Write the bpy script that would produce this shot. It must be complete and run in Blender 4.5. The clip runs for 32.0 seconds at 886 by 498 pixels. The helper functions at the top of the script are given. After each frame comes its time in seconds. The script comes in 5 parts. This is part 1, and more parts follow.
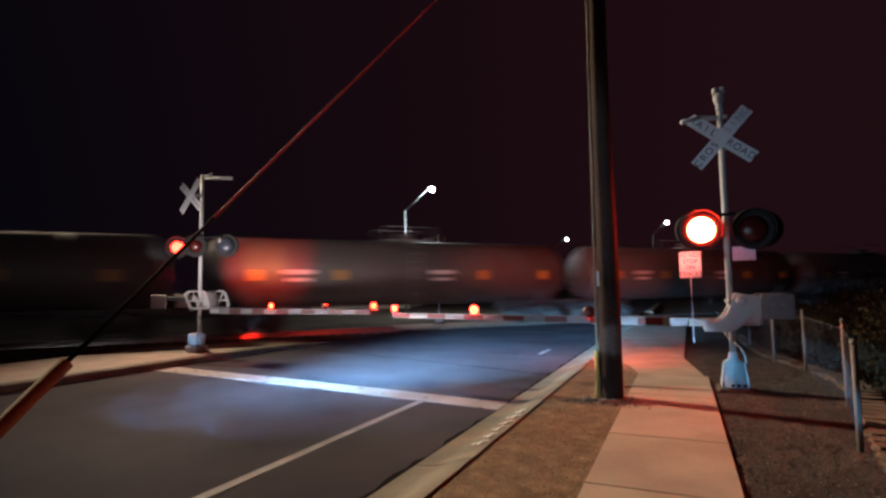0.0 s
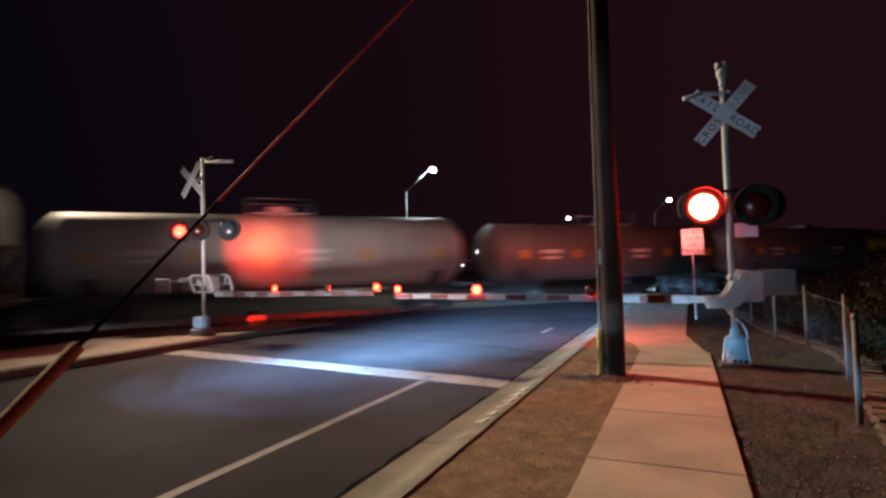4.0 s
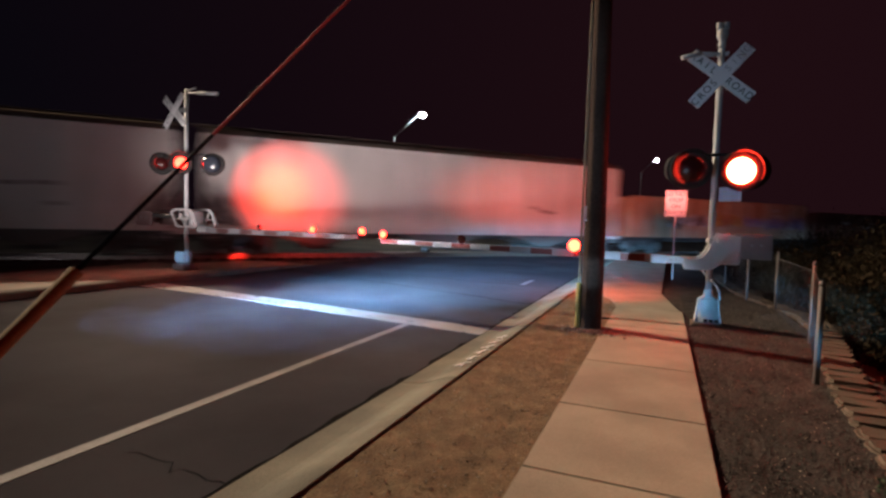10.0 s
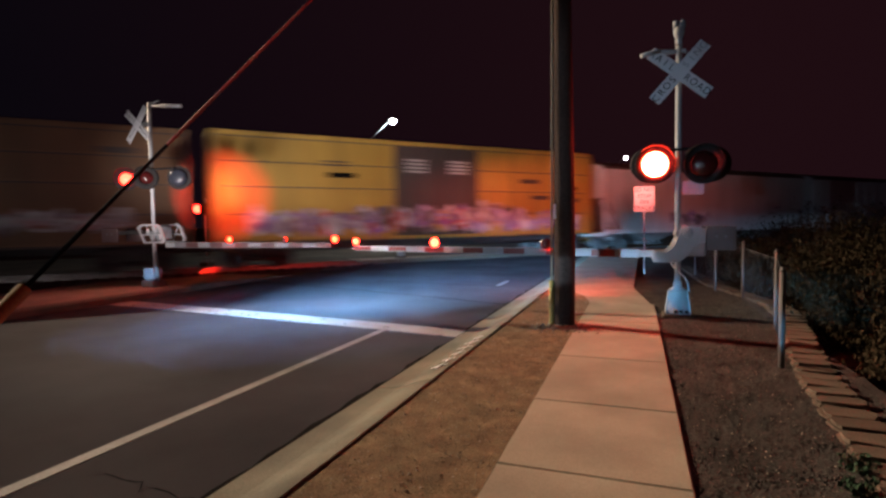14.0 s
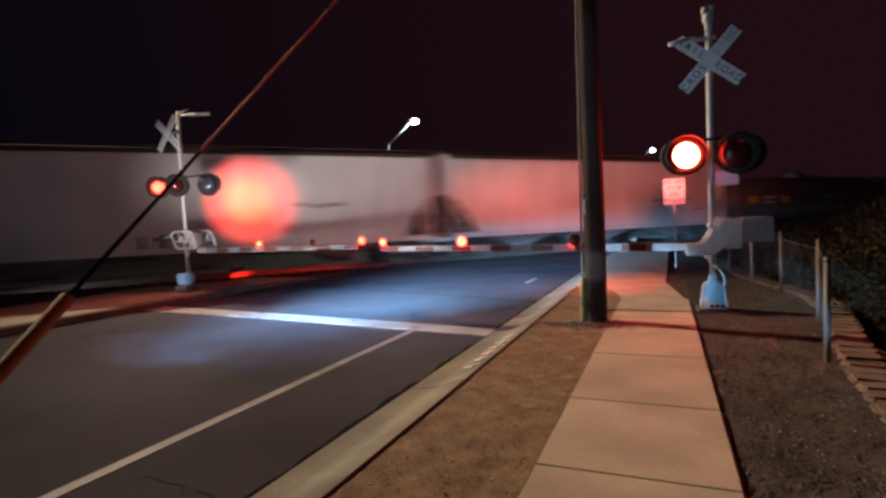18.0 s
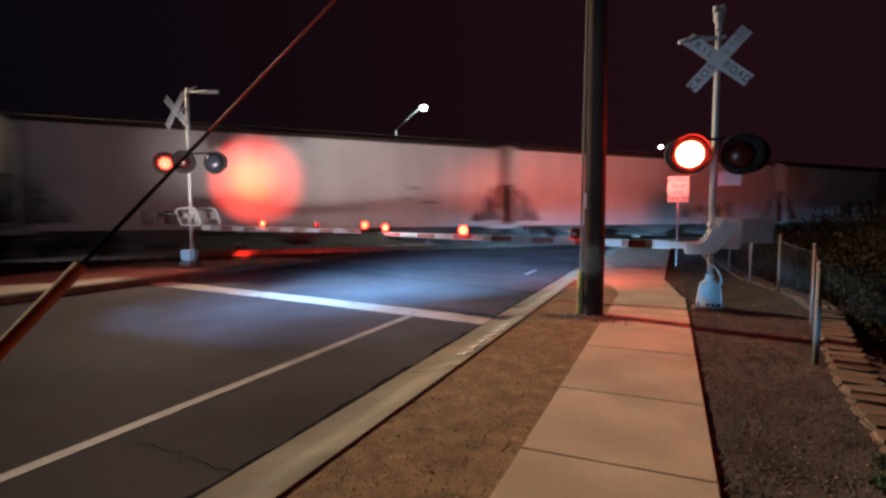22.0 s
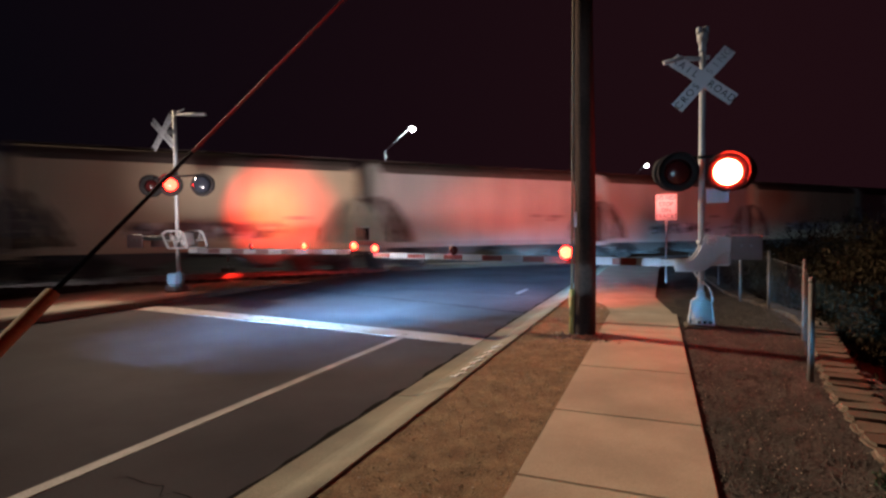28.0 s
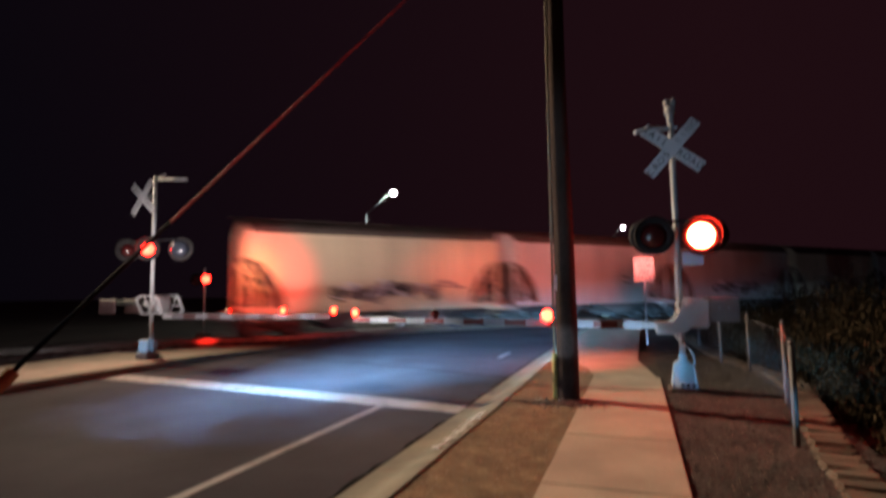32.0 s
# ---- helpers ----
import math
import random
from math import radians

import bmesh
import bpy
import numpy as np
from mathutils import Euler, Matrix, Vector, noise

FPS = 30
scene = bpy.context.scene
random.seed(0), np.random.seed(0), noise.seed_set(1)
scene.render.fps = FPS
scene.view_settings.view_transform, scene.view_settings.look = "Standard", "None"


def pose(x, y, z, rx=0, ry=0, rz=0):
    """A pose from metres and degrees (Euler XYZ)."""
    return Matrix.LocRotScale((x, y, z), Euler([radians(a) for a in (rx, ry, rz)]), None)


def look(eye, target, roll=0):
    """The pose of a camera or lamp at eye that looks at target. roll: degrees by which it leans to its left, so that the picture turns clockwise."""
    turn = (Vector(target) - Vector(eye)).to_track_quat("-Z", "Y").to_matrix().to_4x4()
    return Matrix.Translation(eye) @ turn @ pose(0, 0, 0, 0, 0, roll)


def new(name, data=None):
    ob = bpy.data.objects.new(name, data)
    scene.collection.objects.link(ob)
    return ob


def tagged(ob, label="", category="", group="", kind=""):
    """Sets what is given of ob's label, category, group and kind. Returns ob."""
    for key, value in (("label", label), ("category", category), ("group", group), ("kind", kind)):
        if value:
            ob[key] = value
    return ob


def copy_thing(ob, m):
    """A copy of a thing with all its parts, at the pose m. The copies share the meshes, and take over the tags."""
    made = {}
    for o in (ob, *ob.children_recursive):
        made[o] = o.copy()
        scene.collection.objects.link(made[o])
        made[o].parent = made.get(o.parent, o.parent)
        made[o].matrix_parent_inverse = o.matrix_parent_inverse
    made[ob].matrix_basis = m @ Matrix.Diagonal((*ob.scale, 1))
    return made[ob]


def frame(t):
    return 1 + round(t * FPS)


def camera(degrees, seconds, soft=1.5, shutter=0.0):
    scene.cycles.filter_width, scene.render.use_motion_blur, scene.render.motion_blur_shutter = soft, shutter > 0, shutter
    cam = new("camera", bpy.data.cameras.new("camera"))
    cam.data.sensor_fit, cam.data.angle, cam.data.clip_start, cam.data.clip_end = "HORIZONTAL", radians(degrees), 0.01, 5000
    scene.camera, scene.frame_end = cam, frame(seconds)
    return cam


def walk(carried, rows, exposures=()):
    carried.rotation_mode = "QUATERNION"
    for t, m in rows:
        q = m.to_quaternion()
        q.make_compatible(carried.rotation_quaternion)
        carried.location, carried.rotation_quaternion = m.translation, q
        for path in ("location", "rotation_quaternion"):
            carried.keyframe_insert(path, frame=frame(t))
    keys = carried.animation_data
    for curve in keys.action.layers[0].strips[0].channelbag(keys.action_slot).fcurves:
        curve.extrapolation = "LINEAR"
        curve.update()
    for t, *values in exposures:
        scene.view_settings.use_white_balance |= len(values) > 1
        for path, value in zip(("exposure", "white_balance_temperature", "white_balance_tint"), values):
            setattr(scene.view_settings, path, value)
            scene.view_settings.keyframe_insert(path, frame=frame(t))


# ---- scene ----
cam = camera(80.0, 32.0, 2.6, 1.0)
PATH = [
    (0, (0.139, 0.093, 1.735), (-0.677, 1.912, 1.89), -0.8),
    (0.5, (0.137, 0.097, 1.738), (-0.679, 1.917, 1.882), -1.3),
    (1, (0.141, 0.093, 1.741), (-0.669, 1.916, 1.88), -1.8),
    (1.5, (0.128, 0.087, 1.738), (-0.68, 1.911, 1.878), -2.3),
    (2, (0.118, 0.088, 1.738), (-0.696, 1.91, 1.877), -2.5),
    (2.5, (0.116, 0.088, 1.736), (-0.713, 1.903, 1.876), -2.4),
    (4.5, (0.145, 0.062, 1.736), (-0.696, 1.875, 1.795), -1.0),
    (5, (0.143, 0.047, 1.733), (-0.774, 1.824, 1.778), -0.7),
    (5.5, (0.157, 0.051, 1.737), (-0.841, 1.783, 1.767), -0.4),
    (6, (0.161, 0.044, 1.735), (-0.872, 1.757, 1.759), -0.2),
    (6.5, (0.15, 0.05, 1.728), (-0.879, 1.765, 1.734), 0.2),
    (7, (0.136, 0.053, 1.723), (-0.851, 1.790, 1.639), 1.5),
    (7.5, (0.137, 0.076, 1.715), (-0.801, 1.838, 1.59), 1.6),
    (8, (0.137, 0.091, 1.712), (-0.757, 1.876, 1.591), 1.2),
    (8.5, (0.137, 0.103, 1.715), (-0.727, 1.904, 1.619), 0.6),
    (9, (0.138, 0.094, 1.715), (-0.689, 1.913, 1.638), 0.0),
    (9.5, (0.136, 0.075, 1.726), (-0.66, 1.909, 1.648), -0.0),
    (10, (0.119, 0.011, 1.725), (-0.649, 1.854, 1.612), 1.6),
    (10.5, (0.040, -0.113, 1.717), (-0.762, 1.716, 1.626), 1.9),
    (11, (0.028, -0.172, 1.708), (-0.823, 1.636, 1.653), 0.7),
    (11.5, (0.168, -0.077, 1.694), (-0.761, 1.693, 1.612), -0.3),
    (12, (0.26, 0.008, 1.684), (-0.607, 1.806, 1.551), -1.8),
    (12.5, (0.252, 0.015, 1.688), (-0.488, 1.863, 1.49), -2.9),
    (13, (0.225, -0.004, 1.696), (-0.475, 1.863, 1.546), -1.6),
    (13.5, (0.207, 0.01, 1.703), (-0.493, 1.88, 1.586), -0.8),
    (14, (0.192, 0.024, 1.704), (-0.496, 1.899, 1.61), -0.8),
    (14.5, (0.179, 0.026, 1.703), (-0.507, 1.902, 1.602), -1.6),
    (16.5, (0.148, 0.044, 1.707), (-0.541, 1.919, 1.616), -2.4),
    (17, (0.153, 0.05, 1.706), (-0.537, 1.925, 1.614), -2.3),
    (17.5, (0.149, 0.052, 1.706), (-0.554, 1.922, 1.613), -2.4),
    (18, (0.134, 0.047, 1.703), (-0.642, 1.888, 1.608), -2.4),
    (18.5, (0.137, 0.028, 1.697), (-0.693, 1.845, 1.603), -2.1),
    (19, (0.137, 0.021, 1.701), (-0.724, 1.824, 1.614), -1.8),
    (19.5, (0.148, 0.017, 1.702), (-0.718, 1.817, 1.619), -1.4),
    (20, (0.163, 0.021, 1.703), (-0.679, 1.833, 1.614), -1.0),
    (20.5, (0.173, 0.011, 1.699), (-0.647, 1.831, 1.581), -0.4),
    (21, (0.185, -0.007, 1.703), (-0.624, 1.817, 1.556), 0.2),
    (21.5, (0.198, -0.023, 1.705), (-0.601, 1.803, 1.549), 0.3),
    (22, (0.205, -0.026, 1.707), (-0.581, 1.807, 1.566), 0.1),
    (22.5, (0.211, -0.026, 1.707), (-0.561, 1.816, 1.606), -0.5),
    (23, (0.218, -0.026, 1.712), (-0.546, 1.822, 1.643), -1.1),
    (23.5, (0.214, -0.02, 1.714), (-0.545, 1.83, 1.671), -1.5),
    (24, (0.199, -0.017, 1.71), (-0.56, 1.834, 1.686), -1.6),
    (24.5, (0.184, -0.007, 1.712), (-0.574, 1.843, 1.677), -1.3),
    (25, (0.171, 0.008, 1.708), (-0.583, 1.86, 1.657), -0.9),
    (25.5, (0.162, 0.015, 1.709), (-0.591, 1.867, 1.648), -0.6),
    (27.5, (0.161, 0.026, 1.704), (-0.593, 1.877, 1.637), -0.5),
    (28, (0.169, 0.037, 1.704), (-0.583, 1.889, 1.639), -0.5),
    (28.5, (0.172, 0.027, 1.704), (-0.572, 1.883, 1.648), -0.6),
    (29, (0.174, 0.033, 1.707), (-0.562, 1.892, 1.67), -0.9),
    (29.5, (0.179, 0.025, 1.704), (-0.537, 1.892, 1.672), -1.0),
    (30, (0.185, 0.035, 1.703), (-0.519, 1.907, 1.672), -1.0),
    (30.5, (0.179, 0.037, 1.705), (-0.52, 1.91, 1.672), -1.0),
    (31, (0.165, 0.026, 1.704), (-0.532, 1.9, 1.673), -1.0),
    (31.5, (0.165, 0.02, 1.711), (-0.539, 1.892, 1.702), -0.7),
    (31.6, (0.165, 0.023, 1.715), (-0.536, 1.895, 1.725), -0.72),
    (31.7, (0.166, 0.029, 1.721), (-0.531, 1.901, 1.765), -0.76),
    (31.8, (0.167, 0.036, 1.729), (-0.525, 1.909, 1.815), -0.81),
    (31.9, (0.167, 0.043, 1.736), (-0.519, 1.916, 1.863), -0.85),
    (32, (0.168, 0.05, 1.744), (-0.513, 1.923, 1.911), -0.9),
]
walk(cam, [(t, look(eye, target, roll)) for t, eye, target, roll in PATH])

# ---------- world, light ----------
world = bpy.data.worlds.new("night_sky")
scene.world = world
world.use_nodes = True
_nt = world.node_tree
_bg = _nt.nodes["Background"]
_bg.inputs[1].default_value = 1.0
# near-black night sky; the flashers' faint red glare is mixed in on one side
_co, _dot, _mr, _mx = (_nt.nodes.new(k) for k in ("ShaderNodeTexCoord", "ShaderNodeVectorMath", "ShaderNodeMapRange", "ShaderNodeMix"))
_dot.operation, _mx.data_type = "DOT_PRODUCT", "RGBA"
_dot.inputs[1].default_value = Vector((0.85, 0.5, 0.1)).normalized()
_mr.inputs["From Min"].default_value, _mr.inputs["From Max"].default_value = -0.55, 0.6
_mx.inputs[6].default_value, _mx.inputs[7].default_value = (0.0021, 0.0018, 0.0036, 1), (0.0128, 0.0039, 0.0058, 1)
_nt.links.new(_co.outputs["Generated"], _dot.inputs[0])
_nt.links.new(_dot.outputs["Value"], _mr.inputs["Value"])
_nt.links.new(_mr.outputs[0], _mx.inputs[0])
_nt.links.new(_mx.outputs[2], _bg.inputs[0])


def lamp(name, kind, power, color, m, size=0.1, cone=None, blend=0.5):
    d = bpy.data.lights.new(name, kind)
    d.energy, d.color = power, color
    if kind in ("POINT", "SPOT"):
        d.shadow_soft_size = size
    if cone:
        d.spot_size, d.spot_blend = radians(cone), blend
    ob = new(name, d)
    ob.matrix_world = m
    return ob


WARM = (1.0, 0.77, 0.54)
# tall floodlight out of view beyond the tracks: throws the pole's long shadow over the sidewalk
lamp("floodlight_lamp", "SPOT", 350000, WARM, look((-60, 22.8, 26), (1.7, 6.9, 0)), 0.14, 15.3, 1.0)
# headlights of the waiting car: a wide flat low beam and the stray light above it
WIDE = Matrix.Diagonal((2.8, 1, 1, 1))
for hx in (-6.38, -7.62):
    m = look((hx, 2.36, 0.67), (hx + 2.0, 15.6, -0.05)) @ Matrix.Diagonal((4.6, 1, 1, 1))
    lamp("headlight_and_fill_lamp", "SPOT", 125000, (0.25, 0.6, 1.0), m, 0.04, 8.4, 1.0)
    lamp("headlight_stray_fill_lamp", "SPOT", 5700, (0.95, 0.84, 0.83), look((hx, 2.37, 0.67), (hx - 1.2, 14, 3.5)) @ WIDE, 0.3, 32, 1.0)
    lamp("headlight_and_fill_lamp", "SPOT", 17000, (0.3, 0.62, 1.0), look((hx, 2.36, 0.67), (hx + 1.6, 13.0, 0)) @ Matrix.Diagonal((3.9, 1, 1, 1)), 0.04, 14.5, 1.0)
    lamp("headlight_and_fill_lamp", "SPOT", 3000, (0.33, 0.57, 1.0), look((hx, 2.36, 0.67), (hx + 1.3, 9.0, 0)) @ Matrix.Diagonal((4.4, 1, 1, 1)), 0.04, 20.0, 1.0)
# fill lamps added at an unseen second car, each aimed at one thing
lamp("headlight_stray_fill_lamp", "SPOT", 2900, (0.5, 0.72, 1.0), look((-6.38, -6.14, 0.67), (-0.3, 9.5, 2.6)), 0.04, 21, 0.8)
lamp("headlight_and_fill_lamp", "SPOT", 16000, (0.17, 0.58, 1.0), look((-6.38, -6.14, 0.67), (1.3, 8.4, 0.5)) @ Matrix.Diagonal((5.2, 1, 1, 1)), 0.04, 2.6, 0.8)
lamp("headlight_stray_fill_lamp", "SPOT", 1050, (0.96, 0.94, 1.0), look((-7.62, -6.14, 0.67), (-14.6, 13, 4.0)) @ Matrix.Diagonal((1.6, 1, 1, 1)), 0.3, 34, 0.9)
lamp("headlight_stray_fill_lamp", "SPOT", 600, (1.0, 0.95, 0.95), look((-7.62, -6.14, 0.67), (-12.0, 10.6, 3.6)), 0.3, 16, 0.9)
lamp("headlight_and_fill_lamp", "SPOT", 15000, (0.45, 0.72, 1.0), look((-6.38, -6.14, 0.67), (-0.3, 9.7, 1.02)) @ Matrix.Diagonal((3.6, 1, 1, 1)), 0.04, 2.0, 0.8)
# narrow fill added to brighten the far mast base
lamp("headlight_and_fill_lamp", "SPOT", 5000, (0.3, 0.62, 1.0), look((-7.62, 2.36, 0.67), (-12.0, 10.5, 0.5)) @ Matrix.Diagonal((1.6, 1, 1, 1)), 0.04, 3.0, 0.7)
# red flasher beams thrown on the passing cars; fills for sidewalk and rail follow
RED = (1.0, 0.06, 0.04)
# (source, middle of the disc of light, its bright core, phase of the flash, width)
BEAMS = [((-11.75, 10.98, 3.04), (-14.96, 16.37, 2.95), (-14.98, 16.3, 3.0), 0, 35), ((-11.1, 10.98, 3.0), (-14.1, 17.34, 2.6), (-14.2, 17.2, 2.75), 1, 38)]
for src, mid, core, _, wide_ in BEAMS:
    lamp("flasher_and_fill_lamp", "SPOT", 5400, RED, look(src, mid), 0.012, wide_, 0.75)
    lamp("flasher_and_fill_lamp", "SPOT", 3000, (1, 0.38, 0.1), look(src, core), 0.012, wide_ * 0.6, 1.0)
lamp("flasher_and_fill_lamp", "SPOT", 110, (1, 0.17, 0.14), look((-11.15, 11.0, 3.0), (-15.4, 16.0, 2.6)), 0.03, 120, 1.0)
lamp("flasher_and_fill_lamp", "SPOT", 15000, (1, 0.16, 0.12), look((0.55, 9.95, 2.65), (-3.6, 28.2, 3.0)) @ Matrix.Diagonal((3.9, 1, 1, 1)), 0.4, 17, 1.0)
lamp("flasher_and_fill_lamp", "SPOT", 1900, RED, look((0.45, 9.9, 2.6), (-3.6, 15.5, 0.0)), 0.1, 80, 1.0)
# warm fill added for the far sidewalk; no lamp of this colour stands there
lamp("flasher_and_fill_lamp", "SPOT", 120, (1.0, 0.4, 0.3), look((-12.3, 10.0, 2.95), (-10.2, 8.2, 0.0)), 0.05, 130, 0.9)
# narrow red lamp added to draw the red glint beside the near rail
lamp("flasher_and_fill_lamp", "SPOT", 5500, (1, 0.035, 0.018), look((-11.2, 10.9, 1.0), (-15.5, 16.2, 0)), 0.03, 7, 1.0)
lamp("street_lamp_light", "POINT", 2600, (0.9, 0.97, 1.0), pose(-16.2, 34.7, 8.65), 0.15)

# ---------- materials ----------


def material(name, base, rough=0.7, metal=0.0, vary=0.25, scale=6.0, fine=60.0, bump=0.15, second=None, emit=None, tint=0.0, stain=0.0, island=0.0, grit=0.8):
    """A two-scale noise material; tint varies by object, island by loose piece, grit is the fine share, stain adds vertical streaks."""
    m = bpy.data.materials.new(name)
    m.use_nodes = True
    nt = m.node_tree
    n, l = nt.nodes, nt.links
    b = n["Principled BSDF"]
    b.inputs["Roughness"].default_value, b.inputs["Metallic"].default_value = rough, metal
    b.inputs["Specular IOR Level"].default_value = 0.5 if rough < 0.8 else 0.2
    if emit:
        b.inputs["Base Color"].default_value = (*base, 1)
        b.inputs["Emission Color"].default_value = (*emit[0], 1)
        b.inputs["Emission Strength"].default_value = emit[1]
        return m
    co = n.new("ShaderNodeTexCoord")
    big, small = n.new("ShaderNodeTexNoise"), n.new("ShaderNodeTexNoise")
    big.inputs["Scale"].default_value, small.inputs["Scale"].default_value = scale / 6, fine
    big.inputs["Detail"].default_value, small.inputs["Detail"].default_value = 6, 4
    for t in (big, small):
        l.new(co.outputs["Object"], t.inputs["Vector"])
    r1, r2 = n.new("ShaderNodeMapRange"), n.new("ShaderNodeMapRange")
    for r, t, k in ((r1, big, vary), (r2, small, vary * grit)):
        l.new(t.outputs["Fac"], r.inputs["Value"])
        r.inputs["From Min"].default_value, r.inputs["From Max"].default_value = 0.3, 0.7
        r.inputs["To Min"].default_value, r.inputs["To Max"].default_value = 1 - k, 1 + k
    mul = n.new("ShaderNodeMath")
    mul.operation = "MULTIPLY"
    l.new(r1.outputs[0], mul.inputs[0])
    l.new(r2.outputs[0], mul.inputs[1])
    last = mul.outputs[0]
    if island:
        geo, r6, m6 = n.new("ShaderNodeNewGeometry"), n.new("ShaderNodeMapRange"), n.new("ShaderNodeMath")
        r6.inputs["To Min"].default_value, r6.inputs["To Max"].default_value = 1 - island, 1 + 1.4 * island
        m6.operation = "MULTIPLY"
        l.new(geo.outputs["Random Per Island"], r6.inputs["Value"])
        l.new(last, m6.inputs[0])
        l.new(r6.outputs[0], m6.inputs[1])
        last = m6.outputs[0]
    if tint:
        info, r3, m3 = n.new("ShaderNodeObjectInfo"), n.new("ShaderNodeMapRange"), n.new("ShaderNodeMath")
        r3.inputs["To Min"].default_value, r3.inputs["To Max"].default_value = 1 - tint, 1 + tint
        m3.operation = "MULTIPLY"
        l.new(info.outputs["Random"], r3.inputs["Value"])
        l.new(last, m3.inputs[0])
        l.new(r3.outputs[0], m3.inputs[1])
        last = m3.outputs[0]
    if stain:
        mp, st, r4, m4 = n.new("ShaderNodeMapping"), n.new("ShaderNodeTexNoise"), n.new("ShaderNodeMapRange"), n.new("ShaderNodeMath")
        mp.inputs["Scale"].default_value = (1.1, 1.1, 0.12)
        st.inputs["Scale"].default_value, st.inputs["Detail"].default_value = 2.2, 8
        r4.inputs["From Min"].default_value, r4.inputs["From Max"].default_value = 0.38, 0.68
        r4.inputs["To Min"].default_value, r4.inputs["To Max"].default_value = 1.0, 1 - stain
        m4.operation = "MULTIPLY"
        l.new(co.outputs["Object"], mp.inputs["Vector"])
        l.new(mp.outputs[0], st.inputs["Vector"])
        l.new(st.outputs["Fac"], r4.inputs["Value"])
        l.new(last, m4.inputs[0])
        l.new(r4.outputs[0], m4.inputs[1])
        last = m4.outputs[0]
    mix = n.new("ShaderNodeVectorMath")
    mix.operation = "SCALE"
    if second:
        cm, r5 = n.new("ShaderNodeMix"), n.new("ShaderNodeTexNoise")
        cm.data_type = "RGBA"
        r5.inputs["Scale"].default_value, r5.inputs["Detail"].default_value = second[1], 7
        mr = n.new("ShaderNodeMapRange")
        mr.inputs["From Min"].default_value, mr.inputs["From Max"].default_value = 0.45, 0.6
        l.new(co.outputs["Object"], r5.inputs["Vector"])
        l.new(r5.outputs["Fac"], mr.inputs["Value"])
        l.new(mr.outputs[0], cm.inputs[0])
        cm.inputs[6].default_value, cm.inputs[7].default_value = (*base, 1), (*second[0], 1)
        l.new(cm.outputs[2], mix.inputs[0])
    else:
        mix.inputs[0].default_value = base
    l.new(last, mix.inputs["Scale"])
    l.new(mix.outputs[0], b.inputs["Base Color"])
    if bump:
        bp = n.new("ShaderNodeBump")
        bp.inputs["Strength"].default_value, bp.inputs["Distance"].default_value = bump, 0.02
        l.new(small.outputs["Fac"], bp.inputs["Height"])
        l.new(bp.outputs[0], b.inputs["Normal"])
    return m


ASPHALT = material("asphalt", (0.054, 0.053, 0.063), 0.95, vary=0.3, scale=2.5, fine=140, bump=0.5, second=((0.06, 0.0585, 0.068), 0.35))
ASPHALT.node_tree.nodes["Principled BSDF"].inputs["Specular IOR Level"].default_value = 0.02
CONCRETE = material("concrete", (0.335, 0.28, 0.218), 0.85, vary=0.13, scale=9, fine=110, bump=0.25, tint=0.06, second=((0.295, 0.248, 0.195), 1.3), grit=1.0)
KERB = material("kerb_concrete", (0.178, 0.17, 0.13), 0.9, vary=0.22, scale=9, fine=70, bump=0.3, tint=0.06, second=((0.138, 0.133, 0.105), 0.9))
DIRT = material("dirt", (0.175, 0.114, 0.066), 0.95, vary=0.32, scale=30, fine=85, bump=1.0, second=((0.2, 0.138, 0.08), 6.0), grit=1.4)
GRAVEL = material("gravel_bed", (0.053, 0.044, 0.04), 0.95, vary=0.4, scale=12, fine=60, bump=0.8, grit=1.2)
STONE = material("gravel_stone", (0.064, 0.055, 0.051), 0.9, vary=0.2, scale=60, fine=160, bump=0.3, island=0.4)
EARTH = material("earth", (0.07, 0.055, 0.042), 0.95, vary=0.4, scale=2, fine=12, bump=0.8)
BALLAST = material("ballast", (0.11, 0.1, 0.095), 0.95, vary=0.6, scale=20, fine=14, bump=1.0)
PAINT = material("road_paint", (0.275, 0.273, 0.265), 0.8, vary=0.2, scale=10, fine=120, bump=0.2)
OLDPAINT = material("worn_road_paint", (0.17, 0.17, 0.175), 0.75, vary=0.35, scale=14, fine=100, bump=0.2)
SPRAY = material("utility_marking", (0.72, 0.72, 0.72), 0.7, vary=0.25, scale=40, fine=120, bump=0.1)
# far gate's stripes and bands: darker colours than the near gate's
GATEDULL = material("gate_stripe_dull", (0.1, 0.1, 0.11), 0.7, vary=0.12, scale=12, fine=150, bump=0.03)
WEIGHT = material("weathered_weight_steel", (0.15, 0.13, 0.13), 0.6, 0.2, vary=0.2, scale=14, fine=90, bump=0.06)
BANDDULL = material("gate_band_dull", (0.04, 0.011, 0.011), 0.7, vary=0.12, scale=12, fine=150, bump=0.03)
SEAM = material("gutter_seam_tar", (0.016, 0.015, 0.015), 0.95, vary=0.3, bump=0.1)
SEAM.node_tree.nodes["Principled BSDF"].inputs["Specular IOR Level"].default_value = 0.0
WEED = material("weed_leaf", (0.045, 0.085, 0.05), 0.9, vary=0.4, scale=20, fine=40, bump=0.1, tint=0.2)
TAR = material("crack_sealant", (0.014, 0.013, 0.014), 0.95, vary=0.3, bump=0.1)
TAR.node_tree.nodes["Principled BSDF"].inputs["Specular IOR Level"].default_value = 0.0
STEEL = material("galvanised_steel", (0.2, 0.205, 0.21), 0.5, 0.55, vary=0.15, scale=14, fine=120, bump=0.05)
